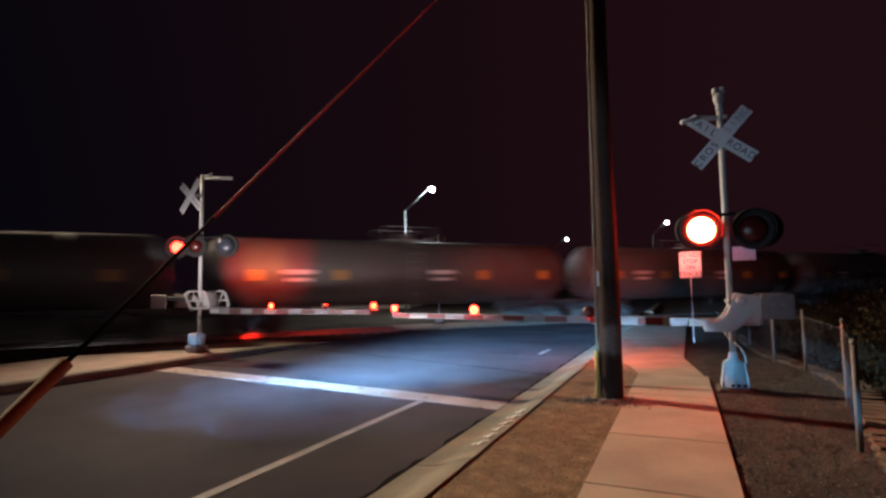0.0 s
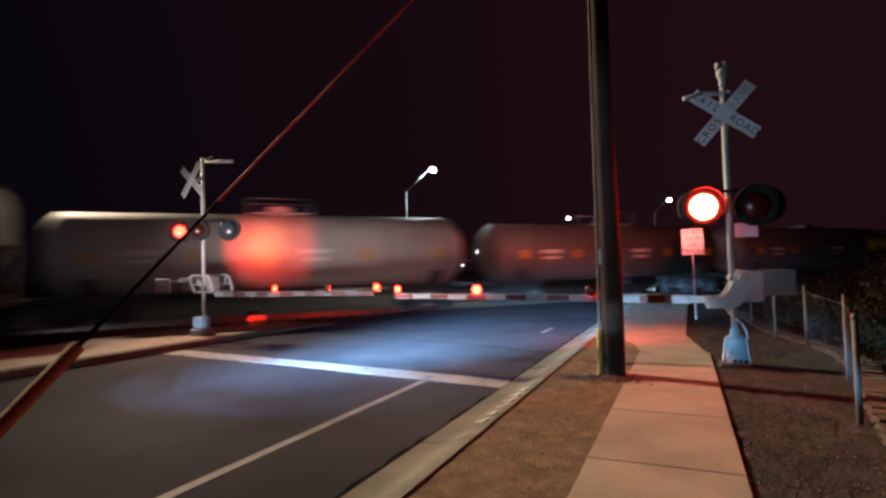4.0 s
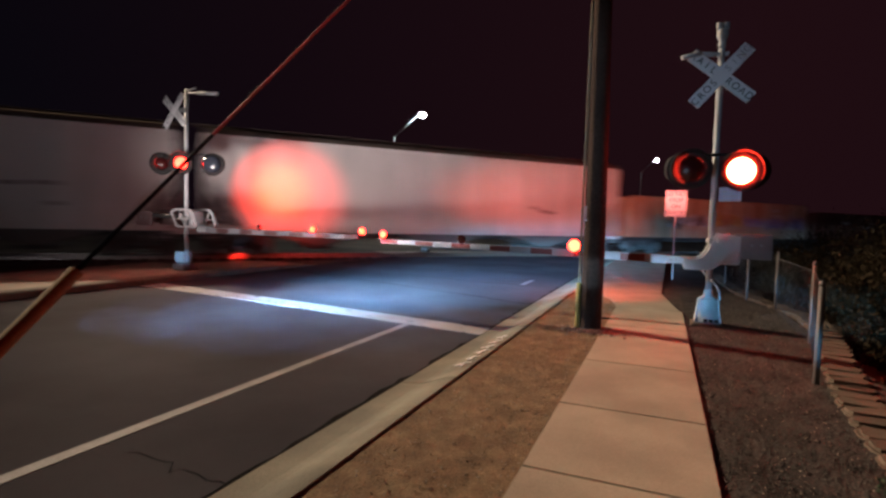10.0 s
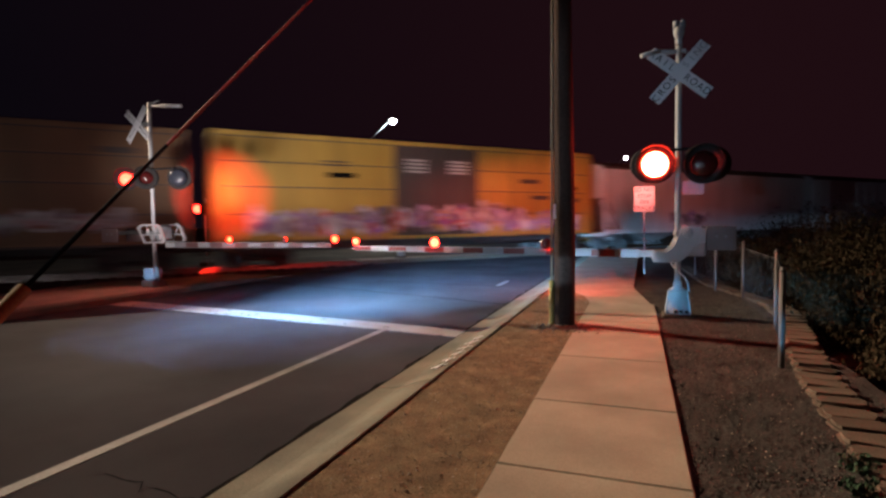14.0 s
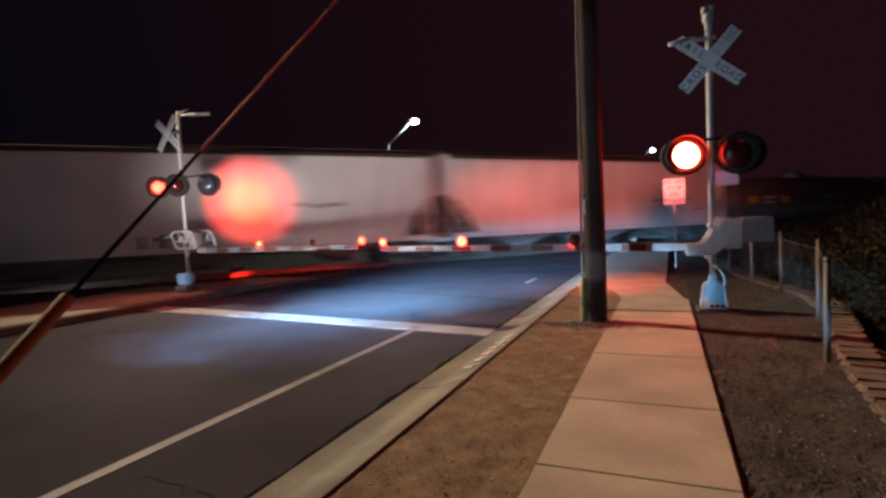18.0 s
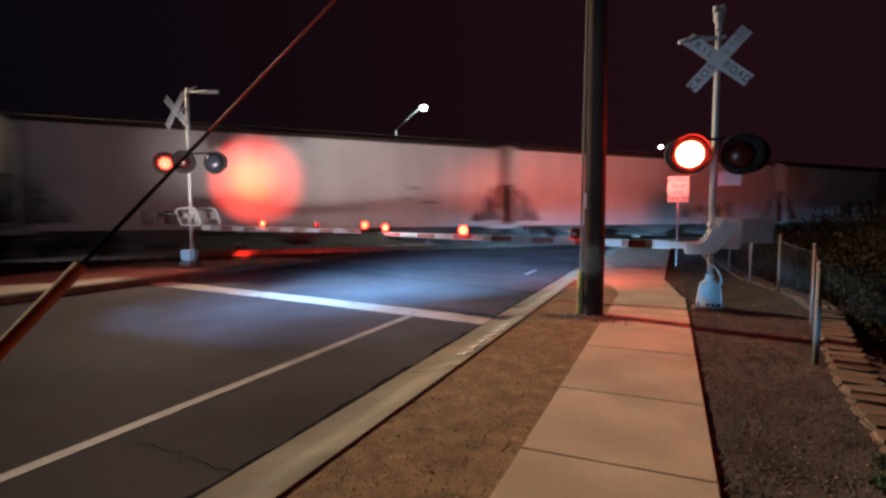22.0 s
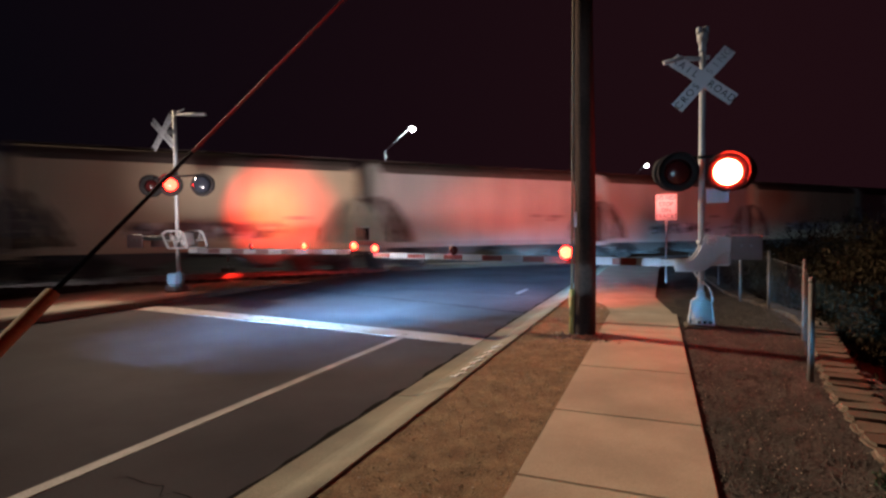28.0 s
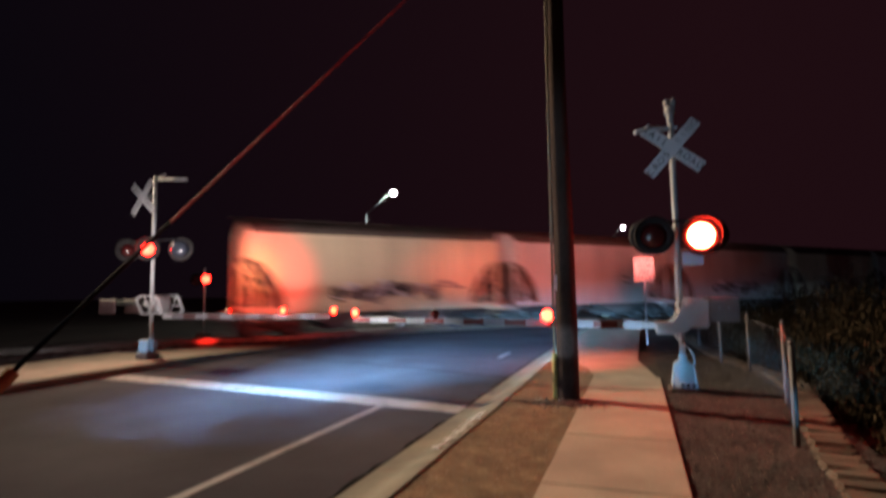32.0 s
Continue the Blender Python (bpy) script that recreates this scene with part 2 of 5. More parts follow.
ALU = material("painted_aluminium", (0.3, 0.305, 0.315), 0.6, 0.1, vary=0.14, scale=10, fine=120, bump=0.05)
DARK = material("dark_iron", (0.035, 0.033, 0.033), 0.6, 0.3, vary=0.35, scale=10, fine=60, bump=0.2)
BLACK = material("black_paint", (0.012, 0.012, 0.013), 0.9, vary=0.2, bump=0.05)
BLACK.node_tree.nodes["Principled BSDF"].inputs["Specular IOR Level"].default_value = 0.05
HOODBLACK = material("faded_black_hood", (0.018, 0.016, 0.016), 0.9, vary=0.2, bump=0.05)
HOUSING = material("glossy_black_housing", (0.022, 0.025, 0.034), 0.16, vary=0.1, bump=0)
GREENLENS = material("lit_green_lens", (0.02, 0.2, 0.15), 0.3, emit=((0.25, 1.0, 0.8), 14))
SIGNWHITE = material("reflective_white", (0.5, 0.49, 0.5), 0.5, vary=0.07, scale=12, fine=150, bump=0.03)
SIGNPLATE = material("aged_sign_sheeting", (0.42, 0.44, 0.46), 0.7, vary=0.08, scale=12, fine=150, bump=0.03)
SIGNBLACK = material("sign_black", (0.006, 0.006, 0.006), 0.6, vary=0.1, bump=0)
SIGNBLUE = material("sign_blue", (0.48, 0.45, 0.6), 0.5, vary=0.1, bump=0)
SIGNFADED = material("faded_sign_black", (0.24, 0.235, 0.24), 0.6, vary=0.25, scale=30, bump=0)
for _m in (SIGNBLACK, SIGNPLATE, SIGNFADED):
    _m.node_tree.nodes["Principled BSDF"].inputs["Specular IOR Level"].default_value = 0.0
GATEWHITE = material("gate_stripe_white", (0.28, 0.3, 0.33), 0.5, vary=0.1, scale=12, fine=150, bump=0.03)
PEBBLE = material("pale_pebble", (0.24, 0.2, 0.165), 0.9, vary=0.25, scale=60, fine=160, bump=0.3, island=0.5)
CLOD = material("dirt_clod", (0.13, 0.088, 0.055), 0.95, vary=0.3, scale=60, fine=120, bump=0.4, island=0.5)
BANDRED = material("reflective_red", (0.14, 0.015, 0.012), 0.5, vary=0.12, scale=12, fine=150, bump=0.03)
WOOD = material("weathered_pole_wood", (0.044, 0.026, 0.02), 0.95, vary=0.35, scale=5, fine=30, bump=0.6, stain=0.5)
# pale colour of the riser stands in for the pole's lit left edge
CONDUIT = material("lit_edge_conduit", (0.2, 0.17, 0.12), 0.8, vary=0.3, scale=9, fine=80, bump=0.1)
SIGNBACK = material("bare_sign_back", (0.12, 0.07, 0.07), 0.6, vary=0.15, scale=12, fine=90, bump=0.03)
POLEYEL = material("yellow_guard", (0.3, 0.26, 0.075), 0.7, vary=0.2, scale=10, fine=80, bump=0.08)
YELLOW = material("yellow_plastic", (0.17, 0.095, 0.02), 0.8, vary=0.2, scale=10, fine=80, bump=0.08)
YELLOW.node_tree.nodes["Principled BSDF"].inputs["Specular IOR Level"].default_value = 0.1
# steel cable; the red light of the flashers is put into its colour
CABLE = material("red_lit_steel_cable", (0.55, 0.035, 0.03), 0.6, 0.0, vary=0.2, bump=0)
RUBBER = material("rubber", (0.02, 0.02, 0.02), 0.85, vary=0.2)
GLASSY = material("dark_glass", (0.012, 0.013, 0.016), 0.06, vary=0.05, bump=0)
FENCE = material("dull_fence_steel", (0.11, 0.1, 0.1), 0.7, 0.2, vary=0.2, scale=14, fine=120, bump=0.05)
CHROME = material("chrome", (0.7, 0.7, 0.72), 0.12, 1.0, vary=0.05, bump=0)
CARWHITE = material("white_car_paint", (0.7, 0.68, 0.68), 0.25, vary=0.04, bump=0)
LEAF = material("leaf", (0.036, 0.027, 0.017), 0.95, vary=0.4, scale=20, fine=40, bump=0.1, tint=0.35)
LEAF.node_tree.nodes["Principled BSDF"].inputs["Specular IOR Level"].default_value = 0.0
TWIG = material("bark", (0.07, 0.05, 0.035), 0.9, vary=0.4, bump=0.4)
LENS = material("lit_red_lens", (0.3, 0.01, 0.01), 0.3, emit=((1.0, 0.034, 0.015), 330))
SMALLLENS = material("lit_gate_lens", (0.3, 0.01, 0.01), 0.3, emit=((1.0, 0.009, 0.004), 115))
FARLENS = material("lit_far_lens", (0.3, 0.01, 0.01), 0.3, emit=((1.0, 0.006, 0.003), 110))
GATELENS = material("lit_far_gate_lens", (0.3, 0.01, 0.01), 0.3, emit=((1.0, 0.003, 0.001), 300))
SHUT = material("unlit_lens", (0.05, 0.006, 0.006), 0.25, vary=0.2, bump=0)
LED = material("led_panel", (0.8, 0.8, 0.8), 0.4, emit=((0.93, 0.98, 1.0), 45))
HEAD = material("headlight_glow", (0.8, 0.8, 0.8), 0.3, emit=((0.55, 0.85, 1.0), 6))
STUCCO = material("pale_stucco", (0.5, 0.44, 0.34), 0.9, vary=0.12, scale=4, fine=60, bump=0.2)
SHINGLE = material("roof_shingle", (0.09, 0.065, 0.055), 0.9, vary=0.3, scale=8, fine=20, bump=0.4)
# ---------- mesh helpers ----------


def finish(bm, smooth=False):
    bmesh.ops.recalc_face_normals(bm, faces=bm.faces[:])
    if smooth:
        for f in bm.faces:
            f.smooth = True
    return bm


def mesh_of(name, bm, mat):
    me = bpy.data.meshes.new(name)
    bm.to_mesh(me)
    bm.free()
    for m in mat if isinstance(mat, (list, tuple)) else [mat]:
        me.materials.append(m)
    return me


def part(name, bm, mat, parent=None, label="", m=None):
    ob = new(name, mesh_of(name, bm, mat) if isinstance(bm, bmesh.types.BMesh) else bm)
    if parent is not None:
        ob.parent = parent
    if m is not None:
        ob.matrix_basis = m
    if label:
        ob["label"] = label
    return ob


def thing(name, m, label, category, group="", kind=""):
    ob = new(name)
    ob.matrix_basis = m
    ob.empty_display_size = 0.1
    return tagged(ob, label, category, group, kind)


def box(bm, x0, x1, y0, y1, z0, z1, bevel=0.0):
    g = bmesh.ops.create_cube(bm, size=1, matrix=Matrix.Translation(((x0 + x1) / 2, (y0 + y1) / 2, (z0 + z1) / 2)) @ Matrix.Diagonal((x1 - x0, y1 - y0, z1 - z0, 1)))
    if bevel:
        es = list({e for v in g["verts"] for e in v.link_edges})
        bmesh.ops.bevel(bm, geom=es, offset=bevel, segments=1, affect="EDGES")
    return bm


def boxes(*dims, bevel=0.0):
    bm = bmesh.new()
    for d in dims:
        box(bm, *d, bevel=bevel)
    return finish(bm)


def tube(bm, a, b, r0, r1=None, seg=14, caps=True):
    a, b = Vector(a), Vector(b)
    q = (b - a).to_track_quat("Z", "Y").to_matrix().to_4x4()
    bmesh.ops.create_cone(bm, cap_ends=caps, segments=seg, radius1=r0, radius2=r0 if r1 is None else r1, depth=(b - a).length, matrix=Matrix.Translation((a + b) / 2) @ q)
    return bm


def tubes(*rows, seg=14, smooth=True):
    bm = bmesh.new()
    for r in rows:
        tube(bm, *r, seg=seg)
    finish(bm)
    if smooth:
        for f in bm.faces:
            f.smooth = len(f.verts) == 4
    return bm


def lathe(profile, seg=24, axis="Z", caps=True):
    """Revolve (radius, height) pairs."""
    bm = bmesh.new()
    rings = []
    for r, h in profile:
        ring = []
        for k in range(seg):
            a = 2 * math.pi * k / seg
            x, y, z = r * math.cos(a), r * math.sin(a), h
            ring.append(bm.verts.new({"Z": (x, y, z), "Y": (x, -z, y), "X": (z, x, y)}[axis]))
        rings.append(ring)
    for p, q in zip(rings, rings[1:]):
        for k in range(seg):
            bm.faces.new((p[k], p[(k + 1) % seg], q[(k + 1) % seg], q[k]))
    if caps:
        bm.faces.new(rings[0])
        bm.faces.new(rings[-1])
    bmesh.ops.remove_doubles(bm, verts=bm.verts[:], dist=1e-5)
    return finish(bm, True)


def prism(outline, y0, y1, axis="Y"):
    """Extrude an outline of (u, z) pairs along y (or x)."""
    bm = bmesh.new()
    at = (lambda u, z, w: (u, w, z)) if axis == "Y" else ((lambda u, z, w: (w, u, z)) if axis == "X" else (lambda u, z, w: (u, z, w)))
    a = [bm.verts.new(at(u, z, y0)) for u, z in outline]
    b = [bm.verts.new(at(u, z, y1)) for u, z in outline]
    bm.faces.new(a)
    bm.faces.new(b[::-1])
    for k in range(len(a)):
        bm.faces.new((a[k], a[k - 1], b[k - 1], b[k]))
    return finish(bm)


def lettering(text, size, m, parent, mat, name="lettering", align="CENTER"):
    cu = bpy.data.curves.new(name, "FONT")
    cu.body, cu.size, cu.align_x, cu.align_y, cu.extrude = text, size, align, "CENTER", 0.001
    tmp = bpy.data.objects.new(name, cu)
    me = bpy.data.meshes.new_from_object(tmp)
    bpy.data.objects.remove(tmp)
    me.materials.clear()
    me.materials.append(mat)
    ob = part(name, me, None, parent, m=m)
    return ob


def jitter(bm, amount, seed=0):
    rnd = random.Random(seed)
    for v in bm.verts:
        v.co += Vector((rnd.uniform(-1, 1), rnd.uniform(-1, 1), rnd.uniform(-1, 1))) * amount
    return bm


def sheet(x0, x1, y0, y1, z, nx, ny, relief=0.0, seed=3):
    bm = bmesh.new()
    g = [[bm.verts.new((x0 + (x1 - x0) * i / nx, y0 + (y1 - y0) * j / ny, z + relief * noise.noise(Vector((i * 0.7, j * 0.7, seed))))) for j in range(ny + 1)] for i in range(nx + 1)]
    for i in range(nx):
        for j in range(ny):
            bm.faces.new((g[i][j], g[i + 1][j], g[i + 1][j + 1], g[i][j + 1]))
    return finish(bm, True)


# ---------- large structure ----------
ground = part("ground", sheet(-900, 900, -700, 1100, -0.16, 40, 40), EARTH)
tagged(ground, "dark bare earth ground reaching to the horizon", "ground", kind="structure")
road = part("road", boxes((-11.0, -2.34, -60, 260, -0.4, 0.0)), ASPHALT)
tagged(road, "worn dark grey asphalt road with painted lines", "road", kind="structure")
RA = 48.5
UX, UY = math.sin(radians(41.5)), math.cos(radians(41.5))
TX, TY = -14.14 - 1.55 * UY, 17.3 + 1.55 * UX


def rail_pose(s, z=0.0):
    return pose(TX + UX * s, TY + UY * s, z, 0, 0, RA)


stop_line = part("stop_line", prism([(-10.95, 8.5), (-6.5, 8.05), (-2.36, 7.49), (-2.36, 8.02), (-6.9, 8.61), (-10.95, 9.08)], 0.0, 0.005, "Z"), PAINT)
tagged(stop_line, "wide white painted stop line across the asphalt", "road marking", kind="structure")
rw = random.Random(44)
wear = thing("stop_line_wear", pose(0, 0, 0), "small worn patches of bare asphalt in the stop line", "road wear", kind="structure")
for k in range(46):
    x = rw.uniform(-10.6, -2.6)
    y = 8.05 - 0.135 * (x + 6.5) + rw.choice((-0.01, 0.54, rw.uniform(0.05, 0.5)))
    m = 7
    r = rw.uniform(0.015, 0.05)
    out = [(x + r * rw.uniform(0.6, 2.2) * math.cos(2 * math.pi * j / m), y + r * rw.uniform(0.5, 1.0) * math.sin(2 * math.pi * j / m)) for j in range(m)]
    part("patch", prism(out, 0.004, 0.008, "Z"), ASPHALT, wear)
lane_line = part("lane_line", boxes((-3.73, -3.61, -30, 7.75, 0, 0.005)), OLDPAINT)
tagged(lane_line, "worn white painted bike lane line on asphalt", "road marking", kind="structure")
for y in (14.05, 44, 56, 68):
    d = part("lane_dash", boxes((-3.43, -3.31, y, y + 1.2, 0, 0.005)), OLDPAINT)
    tagged(d, "short white painted lane dash on asphalt", "road marking", kind="structure")
# sealed cracks
rc = random.Random(5)
for x0, y0, x1, y1 in ((-3.75, 11.3, -2.34, 10.72), (-5.35, 11.83, -3.75, 11.3), (-10.6, 13.35, -5.35, 11.83), (-3.4, 2.56, -2.4, 2.5), (-7.2, 14.35, -3.1, 13.88), (-6.25, 15.9, -6.1, 16.9), (-9.5, 19.5, -2.6, 18.2)):
    bm = bmesh.new()
    n = 14
    up, dn = [], []
    for k in range(n + 1):
        x, y = x0 + (x1 - x0) * k / n + rc.uniform(-0.05, 0.05), y0 + (y1 - y0) * k / n + rc.uniform(-0.06, 0.06)
        w = rc.uniform(0.0025, 0.006) if y0 < 5 else rc.uniform(0.02, 0.045)
        up.append(bm.verts.new((x, y + w, 0.003)))
        dn.append(bm.verts.new((x, y - w, 0.003)))
    for k in range(n):
        bm.faces.new((dn[k], dn[k + 1], up[k + 1], up[k]))
    ob = part("road_crack", finish(bm), TAR)
    tagged(ob, "dark sealed crack in the asphalt", "crack", kind="structure")

rc = random.Random(15)
bm = bmesh.new()
prev = None
for k in range(120):
    y = -2 + k * 0.2
    row = (bm.verts.new((-2.345 - rc.uniform(0.015, 0.085), y, 0.0035)), bm.verts.new((-2.335, y, 0.0035)))
    if prev:
        bm.faces.new((prev[0], prev[1], row[1], row[0]))
    prev = row
tagged(part("gutter_seam", finish(bm), SEAM), "dark ragged seam where asphalt meets the gutter", "seam", kind="structure")
# rolled kerb with gutter beside the near lane
kerb = thing("kerb", pose(0, 0, 0), "pale concrete kerb and gutter along the road", "kerb", kind="structure")
KPROF = [(-2.335, -0.15), (-2.335, 0.012), (-2.2, 0.022), (-2.1, 0.034), (-2.02, 0.056), (-1.95, 0.086), (-1.88, 0.115), (-1.81, 0.136), (-1.76, 0.147), (-1.73, 0.15), (-1.73, -0.15)]
kbm = prism(KPROF, 0.011, 2.989)
kme = mesh_of("kerb_length", kbm, KERB)
for k in range(14):
    part("kerb_length", kme, None, kerb, m=pose(0, -13.12 + 3 * k, 0))
for k in range(8):
    part("kerb_length", kme, None, kerb, m=pose(0, 40 + 3 * k, 0))
# white sprayed utility marks on the kerb
marks = thing("kerb_marks", pose(0, 0, 0), "illegible white spray-painted utility marks on the kerb", "paint marks", kind="structure")
rm = random.Random(9)
for k in range(6):
    y = 5.46 + 0.31 * k
    glyph = ((0.0, -0.05, 90), (-0.055, 0.005, rm.uniform(-15, 15)), (rm.uniform(-0.02, 0.05), 0.02, rm.uniform(30, 150)), (0.05, rm.uniform(-0.02, 0.03), rm.uniform(-20, 20)))
    for u, v, a in glyph:
        l = rm.uniform(0.04, 0.07)
        part("mark", boxes((-l, l, -0.013, 0.013, 0.0, 0.005)), SPRAY, marks, m=pose(-1.86, y, 0.123, 0, -20, 0) @ pose(u * 0.8, v, 0.003, 0, 0, a))
tagged(part("paper_scrap", boxes((-0.05, 0.05, -0.012, 0.012, 0.0, 0.012), bevel=0.003), SPRAY, None, m=pose(-1.66, 5.05, 0.118, 0, 0, 20)), "small white paper scrap lying on the dirt strip", "litter")

# far kerb and far sidewalk
far_kerb = thing("far_kerb", pose(0, 0, 0), "pale concrete kerb along the opposite side of the road", "kerb", kind="structure")
FK = [(-11.3, -0.15), (-11.3, 0.15), (-11.06, 0.15), (-11.0, 0.12), (-10.985, -0.15)]
fme = mesh_of("kerb_length", prism(FK, 0.01, 2.99), KERB)
for k in range(8):
    part("kerb_length", fme, None, far_kerb, m=pose(0, -12.4 + 3 * k, 0))
part("kerb_length", prism([(11.6, 0.15), (15.3, 0.02), (15.3, -0.15), (11.6, -0.15)], -11.3, -10.99, "X"), KERB, far_kerb, "kerb ramping down to the crossing")
far_walk = thing("far_sidewalk", pose(0, 0, 0), "pale concrete sidewalk on the opposite side", "sidewalk", kind="structure")
sme = mesh_of("slab", boxes((-14.4, -11.305, 0.006, 1.494, -0.1, 0.15), bevel=0.006), CONCRETE)
for k in range(16):
    part("slab", sme, None, far_walk, m=pose(0, -12.4 + 1.5 * k, 0))
part("slab", prism([(11.6, 0.15), (15.2, 0.02), (15.2, -0.15), (11.6, -0.15)], -13.6, -11.305, "X"), CONCRETE, far_walk)

# near sidewalk
walk_side = thing("sidewalk", pose(0, 0, 0), "beige concrete sidewalk with scored joints", "sidewalk", kind="structure")


def slab(pts, parent):
    """Slab from a plan outline, top at 0.15 with an eased edge."""
    bm = prism(pts, -0.1, 0.15, "Z")
    top = [e for e in bm.edges if all(v.co.z > 0.1 for v in e.verts)]
    bmesh.ops.bevel(bm, geom=top, offset=0.008, segments=1, affect="EDGES")
    part("slab", finish(bm), CONCRETE, parent)


ys = [-12, -10.2, -8.4, -6.6, -4.8, -3.0, -1.4, 0.15, 1.75, 3.3, 4.63, 6.25, 8.6, 10.62]
for a, b in zip(ys, ys[1:]):
    slab([(-0.66, a + 0.005), (0.51, a + 0.005), (0.51, b - 0.005), (-0.66, b - 0.005)], walk_side)
slab([(-0.68, 10.63), (0.46, 10.63), (0.3, 11.9), (0.13, 13.2), (-1.79, 13.2), (-1.79, 12.35), (-1.3, 12.15), (-1.0, 11.85), (-0.82, 11.4)], walk_side)
for a, b in ((13.21, 16.2), (16.21, 19.2), (19.21, 22.2), (22.21, 25.2), (25.21, 28.0)):
    slab([(-1.79, a), (0.13 + (a - 13) * 0.012, a), (0.13 + (b - 13) * 0.012, b), (-1.79, b)], walk_side)

# dirt strip, gravel bed
dirt = part("dirt_strip", sheet(0, 1.08, -14, 12.2, 0.134, 22, 300, 0.008), DIRT, m=pose(-1.735, 0, 0, 0, -0.75, 0))
tagged(dirt, "bare reddish brown dirt strip between kerb and sidewalk", "dirt", kind="structure")
dirt2 = part("dirt_verge", sheet(-1.81, -1.75, 12.2, 28, 0.1, 6, 60, 0.02), DIRT)
tagged(dirt2, "bare dirt verge beside the sidewalk", "dirt", kind="structure")
gravel = part("gravel_bed", sheet(-0.5, 2.3, -14, 30, 0.126, 34, 300, 0.016, 7), GRAVEL)
tagged(gravel, "dark landscaping gravel bed beside the sidewalk", "gravel", kind="structure")
wash = part("wash_slope", prism([(2.2, 0.06), (2.5, -0.15), (5.5, -0.9), (14, -0.9), (30, 0.3), (30, -1.5), (2.2, -1.5)], -14, 40), EARTH)
tagged(wash, "dark overgrown ditch beyond the stone edging", "ditch", kind="structure")


def scatter(name, n, where, z, r0, r1, mat, seed, label, category):
    """Loose stones as one mesh."""
    rnd = random.Random(seed)
    vs, fs = [], []
    base = [(1, 0, 0), (-1, 0, 0), (0, 1, 0), (0, -1, 0), (0, 0, 0.8), (0, 0, -0.6)]
    tri = [(0, 2, 4), (2, 1, 4), (1, 3, 4), (3, 0, 4), (2, 0, 5), (1, 2, 5), (3, 1, 5), (0, 3, 5)]
    for _ in range(n):
        x, y = where(rnd)
        r = rnd.uniform(r0, r1)
        a = rnd.uniform(0, 6.3)
        k = len(vs)
        for bx, by, bz in base:
            q = rnd.uniform(0.7, 1.25) * r
            vs.append((x + q * (bx * math.cos(a) - by * math.sin(a)), y + q * (bx * math.sin(a) + by * math.cos(a)), z + q * bz))
        fs += [(k + i, k + j, k + h) for i, j, h in tri]
    me = bpy.data.meshes.new(name)
    me.from_pydata(vs, [], fs)
    me.materials.append(mat)
    return tagged(new(name, me), label, category, kind="stuff")


scatter("gravel_stones", 30000, lambda r: (r.uniform(0.53, 2.2), 1.2 + 12 * r.random() ** 1.35), 0.129, 0.004, 0.0115, STONE, 4, "loose dark landscaping gravel stones", "gravel")
scatter("gravel_chips", 1500, lambda r: (r.uniform(0.55, 2.15), 1.2 + 11 * r.random() ** 1.3), 0.138, 0.003, 0.008, PEBBLE, 5, "pale stone chips among the dark gravel", "stone chips")
scatter("dirt_pebbles", 1900, lambda r: (-0.68 - 1.02 * r.random() ** 1.5, 1.2 + 10 * r.random()), 0.149, 0.003, 0.011, PEBBLE, 6, "small pebbles lying on the dirt strip", "pebbles")
scatter("dirt_clods", 900, lambda r: (r.uniform(-1.7, -0.68), 1.3 + 9 * r.random()), 0.146, 0.003, 0.01, CLOD, 16, "small clods of dry earth on the dirt strip", "clods")
scatter("pole_rubble", 260, lambda r: (-0.85 + r.gauss(0, 0.24), 7.9 + r.gauss(0, 0.16)), 0.152, 0.008, 0.028, PEBBLE, 8, "loose stones round the foot of the pole", "stones")

# railway
rails = thing("railway_track", rail_pose(0), "steel railway track crossing the road at a skew", "railway", kind="structure")
RP = [(-0.065, -0.14), (0.065, -0.14), (0.065, -0.12), (0.012, -0.1), (0.012, -0.04), (0.036, -0.03), (0.036, 0.015), (-0.036, 0.015), (-0.036, -0.03), (-0.012, -0.04), (-0.012, -0.1), (-0.065, -0.12)]
RAILM = material("rail_steel", (0.32, 0.28, 0.26), 0.3, 0.9, vary=0.15, bump=0.05)
for y in (-0.755, 0.755):
    part("rail", prism([(y + u, z) for u, z in RP], -800, 800, "X"), RAILM, rails)
part("ballast_bed", prism([(-2.6, -0.17), (-1.7, -0.12), (1.7, -0.12), (2.6, -0.17)], -800, 800, "X"), BALLAST, rails)
tie = mesh_of("tie", boxes((-0.11, 0.11, -1.3, 1.3, -0.2, -0.1)), TWIG)
for k in range(-60, 100):
    part("tie", tie, None, rails, m=pose(k * 0.55, 0, 0))
part("crossing_panel", boxes((5.0, 21.0, -0.7, 0.7, -0.14, 0.004), (5.0, 21.0, 0.82, 1.9, -0.14, 0.004), (5.0, 21.0, -1.9, -0.82, -0.14, 0.004)), CONCRETE, rails, "concrete grade crossing panels between the rails")

# ---------- crossing signals ----------
SWINGS = []  # (hinged plate, phase) pairs
SHUTTERS = []  # (shutter, phase) pairs for the flashing lamps


